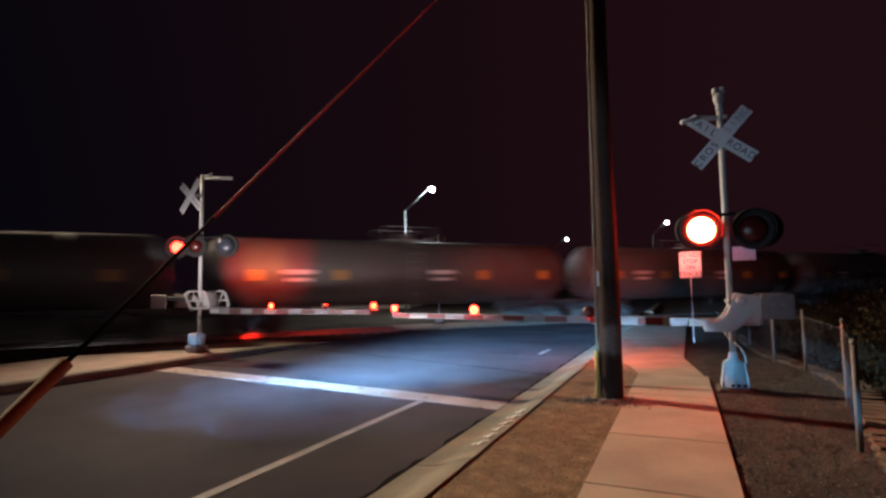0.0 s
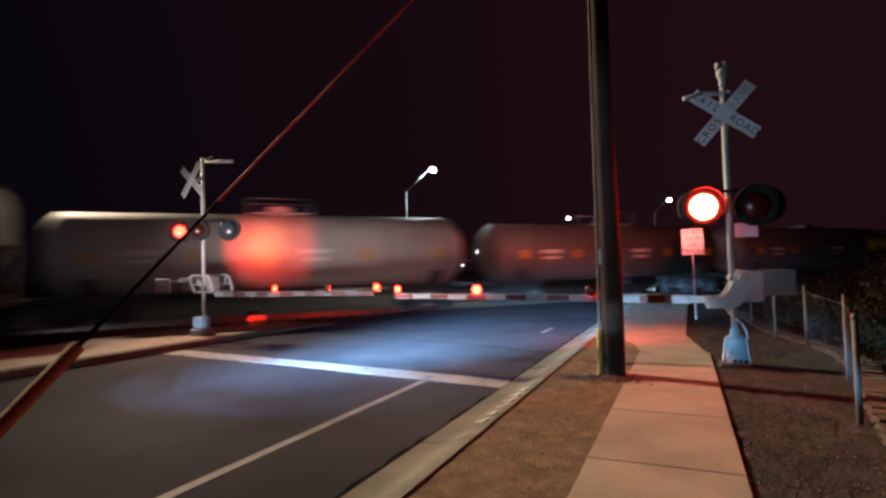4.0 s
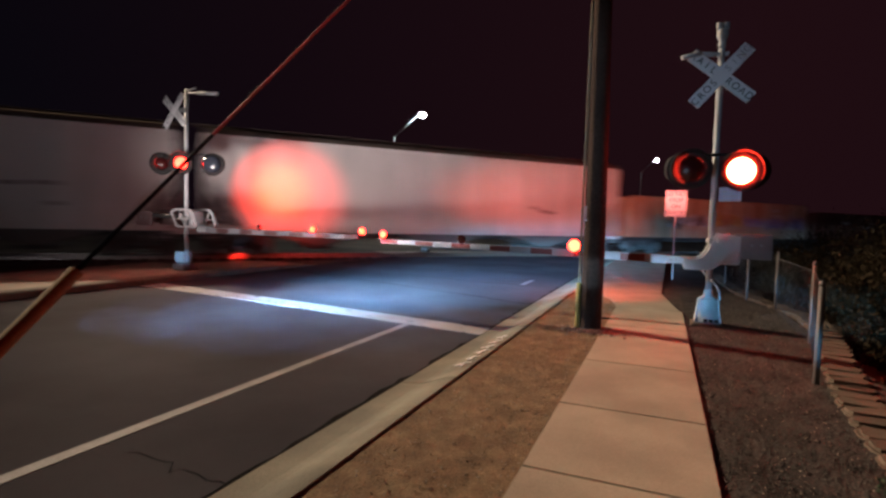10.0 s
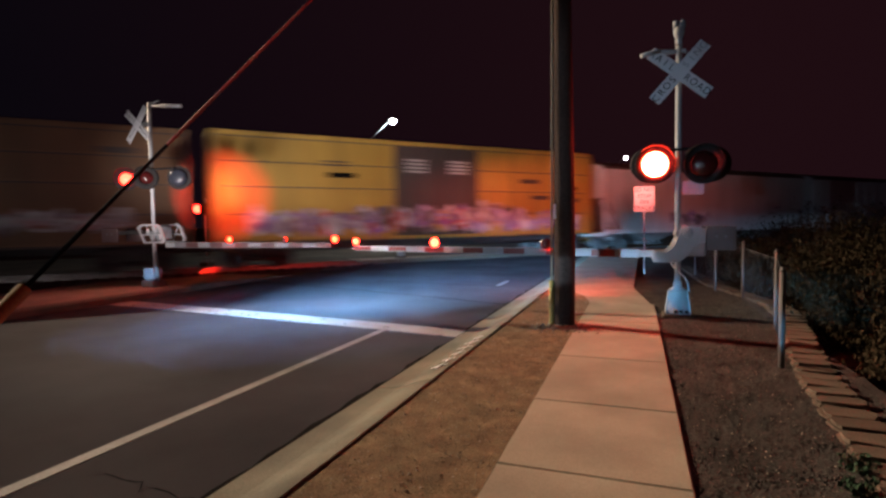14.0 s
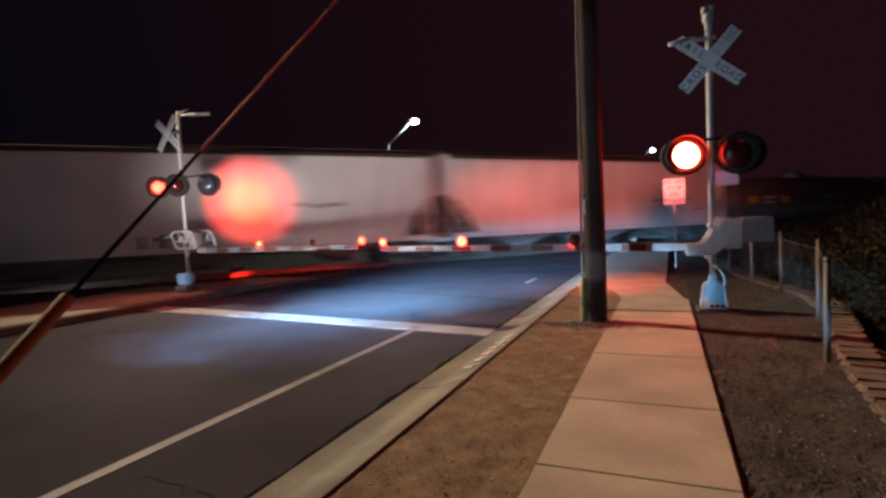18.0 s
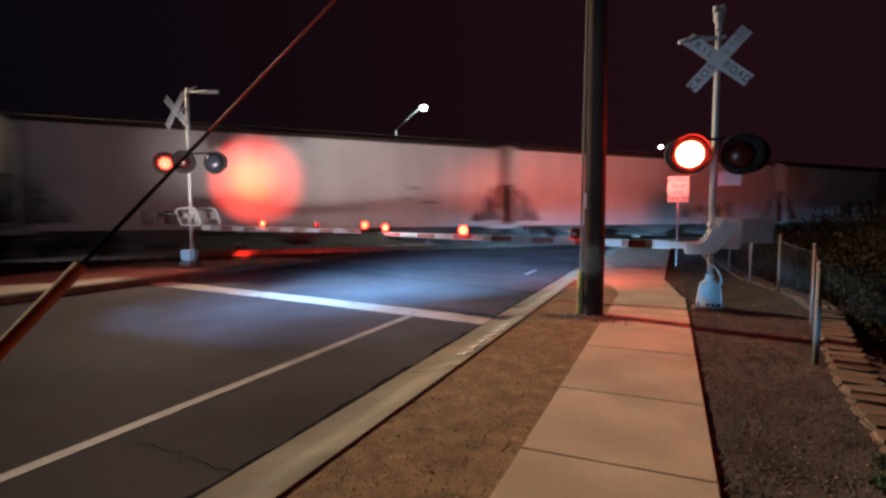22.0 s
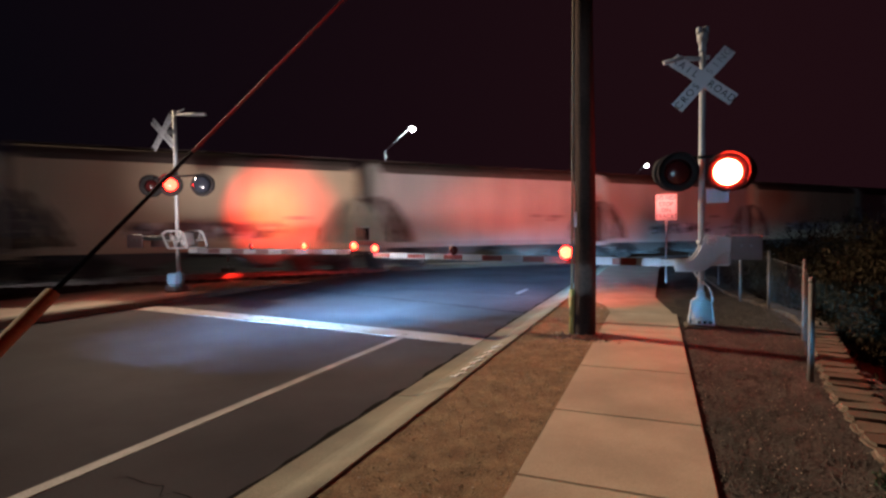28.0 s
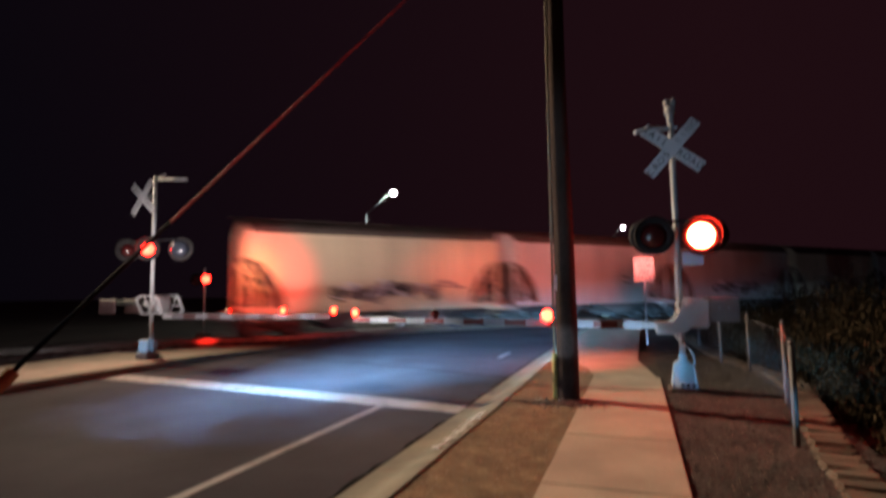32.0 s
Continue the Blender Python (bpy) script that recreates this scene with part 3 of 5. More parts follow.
def drum(r, deep, lit, dark, flange=1.0):
    """A lens drum: one lit dome, one dark dome; it turns about the upright axis to flash."""
    bm = lathe([(0.0, -deep), (r * 0.45, -deep * 0.88), (r * 0.8, -deep * 0.55), (r * 0.97, -0.2 * deep), (r * 0.99, -0.004), (r * flange, -0.004), (r * flange, 0.004), (r * 0.99, 0.004), (r * 0.97, 0.2 * deep), (r * 0.8, deep * 0.55), (r * 0.45, deep * 0.88), (0.0, deep)], 28, "Y")
    for f in bm.faces:
        c = f.calc_center_median()
        f.material_index = 0 if c.y < -0.0045 else 1
    return mesh_of("lens", bm, [lit, dark])


DRUMS = {}


def flasher(parent, x, y, z, turn, lens_mat, phase, name="flasher", r=0.15, wide=0.3):
    """Backing disc with a hole, hood, closed housing and the turning lens drum. It faces local -y, turned by turn."""
    m = pose(x, y, z, 0, 0, turn)
    disc = part(name, lathe([(r * 1.03, -0.015), (wide * 0.98, -0.015), (wide, 0.0), (wide * 0.98, 0.012), (r * 1.03, 0.012), (r * 1.03, -0.015)], 36, "Y", False), HOODBLACK, parent, "black round backing disc", m=m)
    part("housing", lathe([(0.0, -0.2), (r * 0.5, -0.195), (r * 0.85, -0.175), (r * 1.07, -0.13), (r * 1.16, -0.07), (r * 1.16, -0.013)], 24, "Y", False), HOUSING, disc)
    bm = bmesh.new()
    n, d = 22, 0.2
    rows = []
    for rr in (wide * 0.93, wide * 0.95):
        for dep in (0.0, -d):
            ring = []
            for k in range(n + 1):
                a = radians(-30 + 240 * k / n)
                reach = dep * (0.45 + 0.55 * max(0.0, math.sin(a)))
                ring.append(bm.verts.new((rr * math.cos(a), reach, rr * math.sin(a))))
            rows.append(ring)
    for p, q in ((0, 1), (2, 3), (1, 3), (0, 2)):
        for k in range(n):
            bm.faces.new((rows[p][k], rows[p][k + 1], rows[q][k + 1], rows[q][k]))
    part("hood", finish(bm, True), HOODBLACK, disc)
    key = (r, lens_mat.name)
    if key not in DRUMS:
        DRUMS[key] = drum(r, r * 0.55, lens_mat, SHUT, 1.12)
    lens = part("lens", DRUMS[key], None, disc, "round red signal lens", m=pose(0, 0.022, 0))
    if lens_mat is not SHUT:
        SHUTTERS.append((lens, phase))
    return disc


def crossbuck(parent, z, y, words=True, front=-1, turn=0, aside=0.0, face=SIGNWHITE):
    """Two crossed blades; front is the side, in y, that carries the words."""
    for ang, text in ((-40, ("RAIL", "ROAD")), (48, ("CROS", "SING"))):
        yy = y + front * (0.012 if ang > 0 else 0.0)
        m = pose(aside, 0, 0, 0, 0, turn) @ pose(0, yy, z) @ pose(0, 0, 0, 0, -ang, 0)
        bm = boxes((-0.57, 0.57, -0.004, 0.004, -0.1, 0.1))
        b = part("crossbuck_blade", bm, face, parent, m=m)
        if words:
            for k, w in zip((-1, 1), text):
                for j, ch in enumerate(w):
                    u = k * 0.335 + (j - 1.5) * 0.125
                    lettering(ch, 0.155, pose(u, front * 0.006, 0, 90, 0, 0 if front < 0 else 180), b, SIGNFADED if w == "SING" else SIGNBLACK, "letter")
    part("crossbuck_clamp", boxes((min(-0.07, aside), 0.07, y - front * 0.01 - 0.02, y - front * 0.01 + 0.02, z - 0.05, z + 0.05)), STEEL, parent)


def mast(m, height, label, base_h=0.42, flared=True):
    t = thing("crossing_signal", m, label, "railroad signal", "crossing signals")
    part("foundation", boxes((-0.24, 0.24, -0.24, 0.24, -0.3, 0.012), bevel=0.02), EARTH, t)
    if flared:
        part("base_casting", lathe([(0.26, 0.02), (0.26, 0.04), (0.235, 0.055), (0.185, base_h - 0.05), (0.165, base_h), (0.07, base_h)], 4), ALU, t, "flared cast aluminium mast base", m=pose(0, 0, 0, 0, 0, 45))
    for bx in (-0.172, 0.172):
        for by in (-0.172, 0.172):
            part("anchor_bolt", tubes(((bx, by, 0.02), (bx, by, 0.12), 0.014), seg=8), STEEL, t)
    part("pipe", tubes(((0, 0, 0.3), (0, 0, height), 0.049)), ALU, t)
    return t


near = mast(pose(0.835, 9.58, 0.15), 4.5, "grey steel railroad crossing signal with gate, bell and flashers")
door_ = part("access_door", prism([(-0.125, 0.11), (0.125, 0.11), (0.1, 0.37), (-0.1, 0.37)], -0.012, 0.012, "Y"), ALU, near, "bolted access cover", m=pose(0, -0.163, 0, -8, 0, 0))
for bx in (-0.09, 0.09):
    part("cover_bolt", tubes(((bx, -0.02, 0.34), (bx, 0.0, 0.34), 0.009), seg=6), STEEL, door_)
for bx in (-0.06, 0.02, 0.1):
    part("drain_slot", boxes((bx, bx + 0.05, -0.184, -0.15, 0.045, 0.085)), BLACK, near)
for bx in (-0.2, 0.2):
    part("rib", prism([(-0.2, 0.04), (0.06, 0.04), (0.06, 0.4), (-0.12, 0.4)], -0.011, 0.011, "X"), ALU, near, m=pose(bx * 0.93, 0, 0, 0, -7 if bx > 0 else 7, 0))
part("base_collar", lathe([(0.051, 0.41), (0.1, 0.41), (0.1, 0.435), (0.07, 0.46), (0.068, 0.54), (0.051, 0.55)], 18), ALU, near)
crossbuck(near, 3.95, -0.09)
bell = part("bell", lathe([(0.05, 4.4), (0.058, 4.46), (0.05, 4.52), (0.068, 4.55), (0.086, 4.6), (0.086, 4.68), (0.06, 4.7)], 20), ALU, near, "grey electronic crossing bell")
for bx in (-0.052, 0.052):
    part("sounder", lathe([(0.0, 4.69), (0.04, 4.69), (0.046, 4.73), (0.046, 4.8), (0.03, 4.805), (0.028, 4.78), (0.0, 4.775)], 16), ALU, bell, m=pose(bx, 0, 0))
part("side_bracket", tubes(((0, 0, 4.32), (-0.42, -0.12, 4.33), 0.025), ((-0.3, -0.09, 4.33), (-0.58, -0.2, 4.25), 0.035)), ALU, near)
part("bracket_plate", boxes((-0.5, 0.1, -0.04, 0.0, 4.28, 4.34)), ALU, near)
part("crossarm", tubes(((-0.42, -0.06, 2.72), (0.45, -0.06, 2.72), 0.024), ((-0.36, -0.06, 2.72), (-0.36, -0.06, 2.5), 0.02), ((0.37, -0.06, 2.72), (0.37, -0.06, 2.5), 0.02)), BLACK, near)
flasher(near, -0.36, -0.13, 2.49, 4, LENS, 0, r=0.205, wide=0.32)
flasher(near, 0.36, -0.13, 2.46, 4, LENS, 1, r=0.205, wide=0.32)
flasher(near, -0.45, 0.12, 2.5, 200, LENS, 0, "rear_flasher", r=0.11)
flasher(near, 0.5, 0.14, 2.48, 170, SHUT, 1, "rear_flasher")
blue = part("notice_plate", boxes((0.06, 0.38, -0.075, -0.07, 1.98, 2.2), bevel=0.002), SIGNBLUE, near, "small blue emergency notice plate, illegible")
part("border", boxes((0.07, 0.37, -0.079, -0.0755, 2.175, 2.19), (0.07, 0.37, -0.079, -0.0755, 1.99, 2.005), (0.1, 0.34, -0.079, -0.0755, 2.12, 2.14), (0.12, 0.32, -0.079, -0.0755, 2.07, 2.085), (0.12, 0.32, -0.079, -0.0755, 2.035, 2.05)), SIGNWHITE, blue)


def gate(parent, sx, arm_len, y, z, stripes, lights, drop=0.0, weight=(0.4, 0.83), white=GATEWHITE, red=BANDRED, lattice=False):
    """Gate mechanism on a mast: box, arm bracket, counterweight and the striped arm along local x (sx = +-1 towards the road)."""
    bx = sorted((sx * -0.44, sx * -0.04)) if not lattice else [-0.18, 0.16]
    bz = (z - 0.16, z + 0.14) if not lattice else (z - 0.02, z + 0.4)
    part("mechanism_box", boxes((bx[0], bx[1], 0.06, 0.46, *bz), bevel=0.04), ALU, parent, "grey gate mechanism housing")
    part("mechanism_shaft", tubes(((0, -0.16, z + 0.22), (0, 0.6, z + 0.22), 0.045)), STEEL, parent)
    for yy in (-0.14, 0.52):
        if lattice:
            q = lambda u, w: (sx * u, yy, z + w)
            rim = [(-0.42, 0.36), (-0.26, 0.44), (0.3, 0.44), (0.42, 0.36), (0.56, 0.02), (0.5, -0.06), (-0.2, -0.06)]
            bm = bmesh.new()
            loops = []
            for f_, dy in ((1.0, -0.025), (1.0, 0.025), (0.84, 0.025), (0.84, -0.025)):
                loops.append([bm.verts.new((sx * (0.07 + (u - 0.07) * f_), yy + dy, z + 0.19 + (w - 0.19) * f_)) for u, w in rim])
            for p, r_ in zip(loops, loops[1:] + loops[:1]):
                for j in range(len(rim)):
                    bm.faces.new((p[j], p[(j + 1) % len(rim)], r_[(j + 1) % len(rim)], r_[j]))
            ring = part("arm_support", finish(bm), ALU, parent, "open lattice gate arm support")
            for u, v in (((-0.28, 0.16), (0.46, 0.16)), ((-0.1, 0.4), (0.1, -0.02)), ((0.3, 0.4), (0.1, -0.02))):
                part("brace", tubes((q(*u), q(*v), 0.018), seg=8), ALU, ring)
        else:
            # S-shaped casting: from the counterweight arm over the pivot down to the arm socket
            out = [(0.39, -0.07), (0.39, -0.245), (0.02, -0.245), (-0.06, -0.21), (-0.125, -0.15), (-0.24, -0.005), (-0.3, 0.045), (-0.37, 0.07), (-0.51, 0.09),
                   (-0.51, 0.29), (-0.24, 0.335), (-0.105, 0.355), (-0.06, 0.34), (-0.03, 0.315), (0.0, 0.19), (0.07, 0.045), (0.1, 0.0), (0.145, -0.05), (0.2, -0.07)]
            bm = prism([(sx * u, z + w) for u, w in out], yy - 0.03, yy + 0.03)
            bmesh.ops.bevel(bm, geom=[e for e in bm.edges if abs(e.verts[0].co.y - e.verts[1].co.y) < 1e-6], offset=0.008, segments=1, affect="EDGES")
            part("arm_support", finish(bm), ALU, parent, "curved grey gate arm support")
        px = 0.0 if lattice else -0.14
        part("pivot_cap", lathe([(0.075, 0.0), (0.075, 0.012), (0.045, 0.02), (0.0, 0.02)], 18, "Y"), ALU, parent, m=pose(sx * px, yy + (-0.032 if yy < 0 else 0.032), z + 0.24, 0, 0, 0 if yy < 0 else 180))
        for ba in range(5):
            a_ = radians(72 * ba)
            yb = yy + (-0.062 if yy < 0 else 0.062)
            part("cap_bolt", tubes(((sx * px + 0.055 * math.cos(a_), yy, z + 0.24 + 0.055 * math.sin(a_)), (sx * px + 0.055 * math.cos(a_), yb, z + 0.24 + 0.055 * math.sin(a_)), 0.011), seg=6), STEEL, parent)
        ca = sorted((sx * (-0.2 if lattice else -0.512), sx * -(weight[1] - 0.05)))
        part("counterweight_arm", boxes((ca[0], ca[1], yy - 0.012, yy + 0.012, z + 0.17, z + 0.28), bevel=0.006), DARK, parent, "dark counterweight arm")
    cw = sorted((sx * -weight[0], sx * -weight[1]))
    for ya, yb in ((-0.2, -0.165), (0.545, 0.6)):
        plate_ = part("counterweight", boxes((cw[0], cw[1], ya, yb, z - 0.04, z + 0.34), bevel=0.012), SIGNBACK if lattice else WEIGHT, parent, "flat steel counterweight")
        f = ya - 0.012 if ya < 0 else yb + 0.012
        g = ya if ya < 0 else yb
        for bx in (0.35, 0.65):
            x_ = cw[0] + (cw[1] - cw[0]) * bx
            part("weight_bolt", tubes(((x_, f, z + 0.18), (x_, g, z + 0.18), 0.022), seg=6), STEEL, plate_)
    arm = part("gate_arm", boxes((min(sx * 0.3, sx * 0.62), max(sx * 0.3, sx * 0.62), y - 0.03, y + 0.03, z - 0.18, z - 0.06), bevel=0.01), ALU, parent, "red and white striped gate arm", m=Matrix.Identity(4))
    for ux in (0.5, 0.58):
        part("socket_bolt", tubes(((sx * ux, y - 0.04, z - 0.12), (sx * ux, y + 0.04, z - 0.12), 0.013), seg=6), STEEL, arm)
    n = int(round(arm_len / stripes))
    for k in range(n):
        a, b = 0.6 + k * stripes, 0.6 + (k + 1) * stripes
        zz = z - 0.12 + drop * (k + 0.5) / n
        h = 0.062 - (0.012 if lattice else 0.022) * k / n
        st = part("stripe", boxes((min(sx * a, sx * b), max(sx * a, sx * b), y - 0.02, y + 0.02, zz - h, zz + h)), white if k % 2 == 0 else red, arm)
        part("edge_strip", boxes((min(sx * a, sx * b), max(sx * a, sx * b), y - 0.022, y + 0.022, zz + h + 0.0005, zz + h + 0.009), (min(sx * a, sx * b), max(sx * a, sx * b), y - 0.022, y + 0.022, zz - h - 0.009, zz - h - 0.0005)), white, st)
    for d, mat, phase, r in lights:
        zz = z - 0.06 + drop * (d - 0.6) / arm_len + 0.035
        lm = pose(sx * d, y - 0.0, zz)
        body = part("gate_light", boxes((-0.05, 0.05, -0.025, 0.025, -0.06, 0.07), bevel=0.012), BLACK, arm, "small red gate arm light", m=lm)
        part("light_foot", boxes((-0.13, 0.13, -0.02, 0.02, -0.052, -0.038)), STEEL, body)
        key = (r, mat.name)
        if key not in DRUMS:
            DRUMS[key] = drum(r, 0.05, mat, SHUT)
        lens = part("lens", DRUMS[key], None, body, m=pose(0, -0.03, 0.045))
        if phase is not None:
            SHUTTERS.append((lens, phase))
    return arm


gate(near, -1, 5.75, 0.19, 1.12, 0.4, [(2.2, SMALLLENS, 1, 0.11), (4.38, SMALLLENS, 0, 0.09), (6.14, SMALLLENS, None, 0.068)], 0.08)
CW = [(-0.13, -0.02, 1.0), (-0.12, -0.07, 0.88), (-0.06, -0.09, 0.79), (0.02, -0.1, 0.72), (0.1, -0.1, 0.63), (0.15, -0.09, 0.53), (0.165, -0.08, 0.4)]
part("conduit", tubes(*[(a, b, 0.016) for a, b in zip(CW, CW[1:])], seg=10), ALU, near, "grey flexible conduit curving into the base")

far = mast(pose(-11.88, 10.59, 0.15), 4.87, "grey steel railroad crossing signal with lowered exit gate", flared=False)
part("base_box", boxes((-0.24, 0.08, -0.17, 0.15, 0.2, 0.5), bevel=0.015), ALU, far, "square cast mast base")
part("base_plate", boxes((-0.28, 0.12, -0.21, 0.19, 0.013, 0.17), bevel=0.01), ALU, far)
part("base_neck", boxes((-0.2, 0.05, -0.13, 0.11, 0.171, 0.199)), DARK, far)
part("base_stay", tubes(((0.15, -0.02, 0.1), (0.02, 0, 0.95), 0.035)), STEEL, far)
crossbuck(far, 4.29, -0.09, turn=-6, aside=-0.33)
part("side_bracket", tubes(((0, 0, 4.76), (0.98, 0.1, 4.72), 0.03), ((0.35, 0.05, 4.75), (0.98, 0.12, 4.71), 0.045), ((0, 0, 4.8), (0.3, 0.05, 4.9), 0.022)), ALU, far)
part("crossarm", tubes(((-0.8, -0.06, 3.1), (0.84, -0.06, 3.1), 0.024), ((-0.76, -0.06, 3.1), (-0.76, -0.06, 2.9), 0.02), ((0.8, -0.06, 3.1), (0.8, -0.06, 2.9), 0.02)), BLACK, far)
flasher(far, -0.8, -0.1, 2.88, 42, FARLENS, 0, r=0.16, wide=0.31)
flasher(far, -0.02, -0.16, 2.88, 42, FARLENS, 1, r=0.16, wide=0.31)
flasher(far, 0.82, 0.12, 2.86, 205, SHUT, 1, "rear_flasher", r=0.2, wide=0.31)
# added unseen plates that swing to pass and cut the two rear beam lamps
for src, mid, _, ph, _ in BEAMS:
    hinge = far.matrix_basis.inverted() @ look(src, mid) @ pose(0.05, 0, -0.06)
    SWINGS.append((part("beam_blocker", boxes((-0.1, 0, -0.05, 0.05, -0.001, 0.001)), BLACK, far, "small black plate added before the rear beam lamp", m=hinge), ph))
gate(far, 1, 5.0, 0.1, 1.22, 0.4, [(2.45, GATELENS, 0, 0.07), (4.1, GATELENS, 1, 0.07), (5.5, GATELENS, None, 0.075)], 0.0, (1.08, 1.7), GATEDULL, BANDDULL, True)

# signal beyond the tracks, seen from behind
third = mast(pose(-11.4, 25.2, 0.05), 4.6, "crossing signal standing beyond the tracks, seen from behind")
crossbuck(third, 4.0, 0.09, words=False, front=1, face=SIGNBACK)
part("side_bracket", tubes(((0, 0, 4.45), (-0.9, 0, 4.42), 0.035)), ALU, third)
part("crossarm", tubes(((-0.85, -0.06, 3.02), (0.1, -0.06, 3.02), 0.024)), BLACK, third)
flasher(third, -0.78, -0.12, 2.8, 24, FARLENS, 0, r=0.15)
flasher(third, -0.18, -0.12, 2.8, 24, FARLENS, 1, r=0.15)

fourth = mast(pose(-19.4, 20.1, 0.0), 3.1, "crossing signal beyond the tracks, glimpsed between passing cars", flared=False)
part("crossarm", tubes(((-0.45, -0.06, 2.75), (0.45, -0.06, 2.75), 0.024)), BLACK, fourth)
flasher(fourth, -0.36, -0.12, 2.6, 42, FARLENS, 0, r=0.19)
flasher(fourth, 0.2, -0.12, 2.6, 42, FARLENS, 1, r=0.19)

# ---------- stop sign plate ----------
sign = thing("regulatory_sign", pose(0.41, 17.0, 0.1), "white metal sign reading DO NOT STOP ON TRACKS", "sign")
part("post", boxes((-0.025, 0.025, 0, 0.04, -0.2, 2.64)), STEEL, sign)
plate = part("plate", boxes((-0.295, 0.295, -0.012, -0.006, 1.89, 2.65), bevel=0.002), SIGNPLATE, sign)
for k, w in enumerate(("DO NOT", "STOP", "ON", "TRACKS")):
    lettering(w, 0.165, pose(0, -0.0135, 2.54 - 0.18 * k, 90, 0, 0), plate, SIGNBLACK, "lettering")
part("border", boxes((-0.28, 0.28, -0.0145, -0.0122, 2.625, 2.635), (-0.28, 0.28, -0.0145, -0.0122, 1.905, 1.915), (-0.28, -0.27, -0.0145, -0.0122, 1.916, 2.624), (0.27, 0.28, -0.0145, -0.0122, 1.916, 2.624)), SIGNBLACK, plate)

# ---------- utility pole, guy wire ----------
pole = thing("utility_pole", pose(-0.85, 8.21, 0.1), "weathered brown wooden utility pole with yellow guard strip", "utility pole")
bm = bmesh.new()
rings = []
for k in range(25):
    z = -0.3 + 11.3 * k / 24
    rad = 0.164 - 0.0058 * z
    rings.append([bm.verts.new((rad * (1 + 0.03 * noise.noise(Vector((math.cos(a) * 2, math.sin(a) * 2, z * 0.3)))) * math.cos(a) + 0.012 * math.sin(z), rad * math.sin(a), z)) for a in [2 * math.pi * j / 24 for j in range(24)]])
for p, q in zip(rings, rings[1:]):
    for j in range(24):
        bm.faces.new((p[j], p[(j + 1) % 24], q[(j + 1) % 24], q[j]))
bm.faces.new(rings[-1])
part("shaft", finish(bm, True), WOOD, pole)
part("guard_strip", tubes(((-0.178, -0.06, -0.1), (-0.174, -0.06, 0.72), 0.04)), POLEYEL, pole, "yellow plastic cable guard")
part("cable_riser", tubes(((-0.176, -0.06, 0.7), (-0.118, -0.05, 10.0), 0.017)), CONDUIT, pole, "pale cable conduit drawn as the pole's lit left edge")
part("pole_tag", boxes((-0.125, -0.095, -0.185, -0.13, 1.66, 1.88)), SIGNWHITE, pole, "small pale metal pole tag")
part("guy_clamp", tubes(((0, 0, 8.55), (0, 0, 8.67), 0.14)), STEEL, pole)
A1 = Vector((-1.7, -0.34, 0.1))
A0 = A1 + (Vector((-2.72, 8.6, 7.75)) - A1) * 1.36
way = (A1 - A0).normalized()
guy = thing("guy_wire", Matrix.Translation(A1), "steel guy wire anchored beside the kerb with yellow guard", "guy wire")
top = A1 - way * 2.15
part("wire", tubes((tuple(A0 - A1), (0, 0, 0), 0.008), seg=8), CABLE, guy)
part("guy_guard", tubes((tuple(-way * 0.12), tuple(top - A1), 0.026), seg=16), YELLOW, guy, "yellow plastic guy guard tube")
# the lower wire's shade is put in as an added black sleeve
part("dim_wire_sleeve", tubes((tuple(top - A1), tuple(-way * 3.1), 0.009), seg=10), BLACK, guy, "black sleeve added where the lower wire is unlit")
part("anchor_rod", tubes(((0, 0, -0.2), tuple(-way * 0.2), 0.012), seg=8), STEEL, guy)
span = thing("span_cable", Matrix.Translation(A0), "steel span cable strung over the road from the pole", "cable")
part("cable", tubes((tuple(Vector((-0.85, 8.2, A0.z)) - A0), (0, 0, 0), 0.01), seg=8), CABLE, span)

# ---------- fence, edging, shrubs ----------
fence = thing("chain_link_fence", pose(0, 0, 0), "galvanised chain link fence beside the gravel", "fence")
FP = [(1.65, 6.5), (2.08, 8.76), (2.2, 12.0), (1.85, 13.1), (1.75, 16.5)]
for i, (x, y) in enumerate(FP):
    h = 1.07 if i == 0 else 1.15
    r = 0.03 if i == 0 else 0.024
    p = part("post", tubes(((x, y, -0.1), (x, y, 0.08 + h), r), seg=12), FENCE, fence)
    part("cap", lathe([(r * 1.15, 0), (r * 1.15, 0.02), (r * 0.6, 0.05), (0, 0.055)], 12), FENCE, p, m=pose(x, y, 0.08 + h))
vs, es, fs = [], [], []


def strand(a, b, r=0.0008):
    """A thin square wire as two crossing strips."""
    a, b = Vector(a), Vector(b)
    d = (b - a).normalized()
    s1 = d.cross(Vector((0, 0, 1))).normalized() * r
    s2 = d.cross(s1).normalized() * r
    for s in (s1, s2):
        k = len(vs)
        vs.extend([tuple(a - s), tuple(a + s), tuple(b + s), tuple(b - s)])
        fs.append((k, k + 1, k + 2, k + 3))


for (x0, y0), (x1, y1) in zip(FP, FP[1:]):
    ln = math.hypot(x1 - x0, y1 - y0)
    n = int(ln / 0.075)
    at = lambda u, z: (x0 + (x1 - x0) * u / ln, y0 + (y1 - y0) * u / ln, z)
    for k in range(-14, n):
        u0 = k * 0.075
        for sgn in (1, -1):
            ua, za, ub, zb = u0, 0.1, u0 + 1.05, 1.15
            if ua < 0:
                za, ua = za - ua, 0
            if ub > ln:
                zb, ub = zb - (ub - ln), ln
            if ub > ua:
                a, b = at(ua, za), at(ub, zb)
                if sgn < 0:
                    a, b = at(ua, 1.25 - za), at(ub, 1.25 - zb)
                strand(a, b)
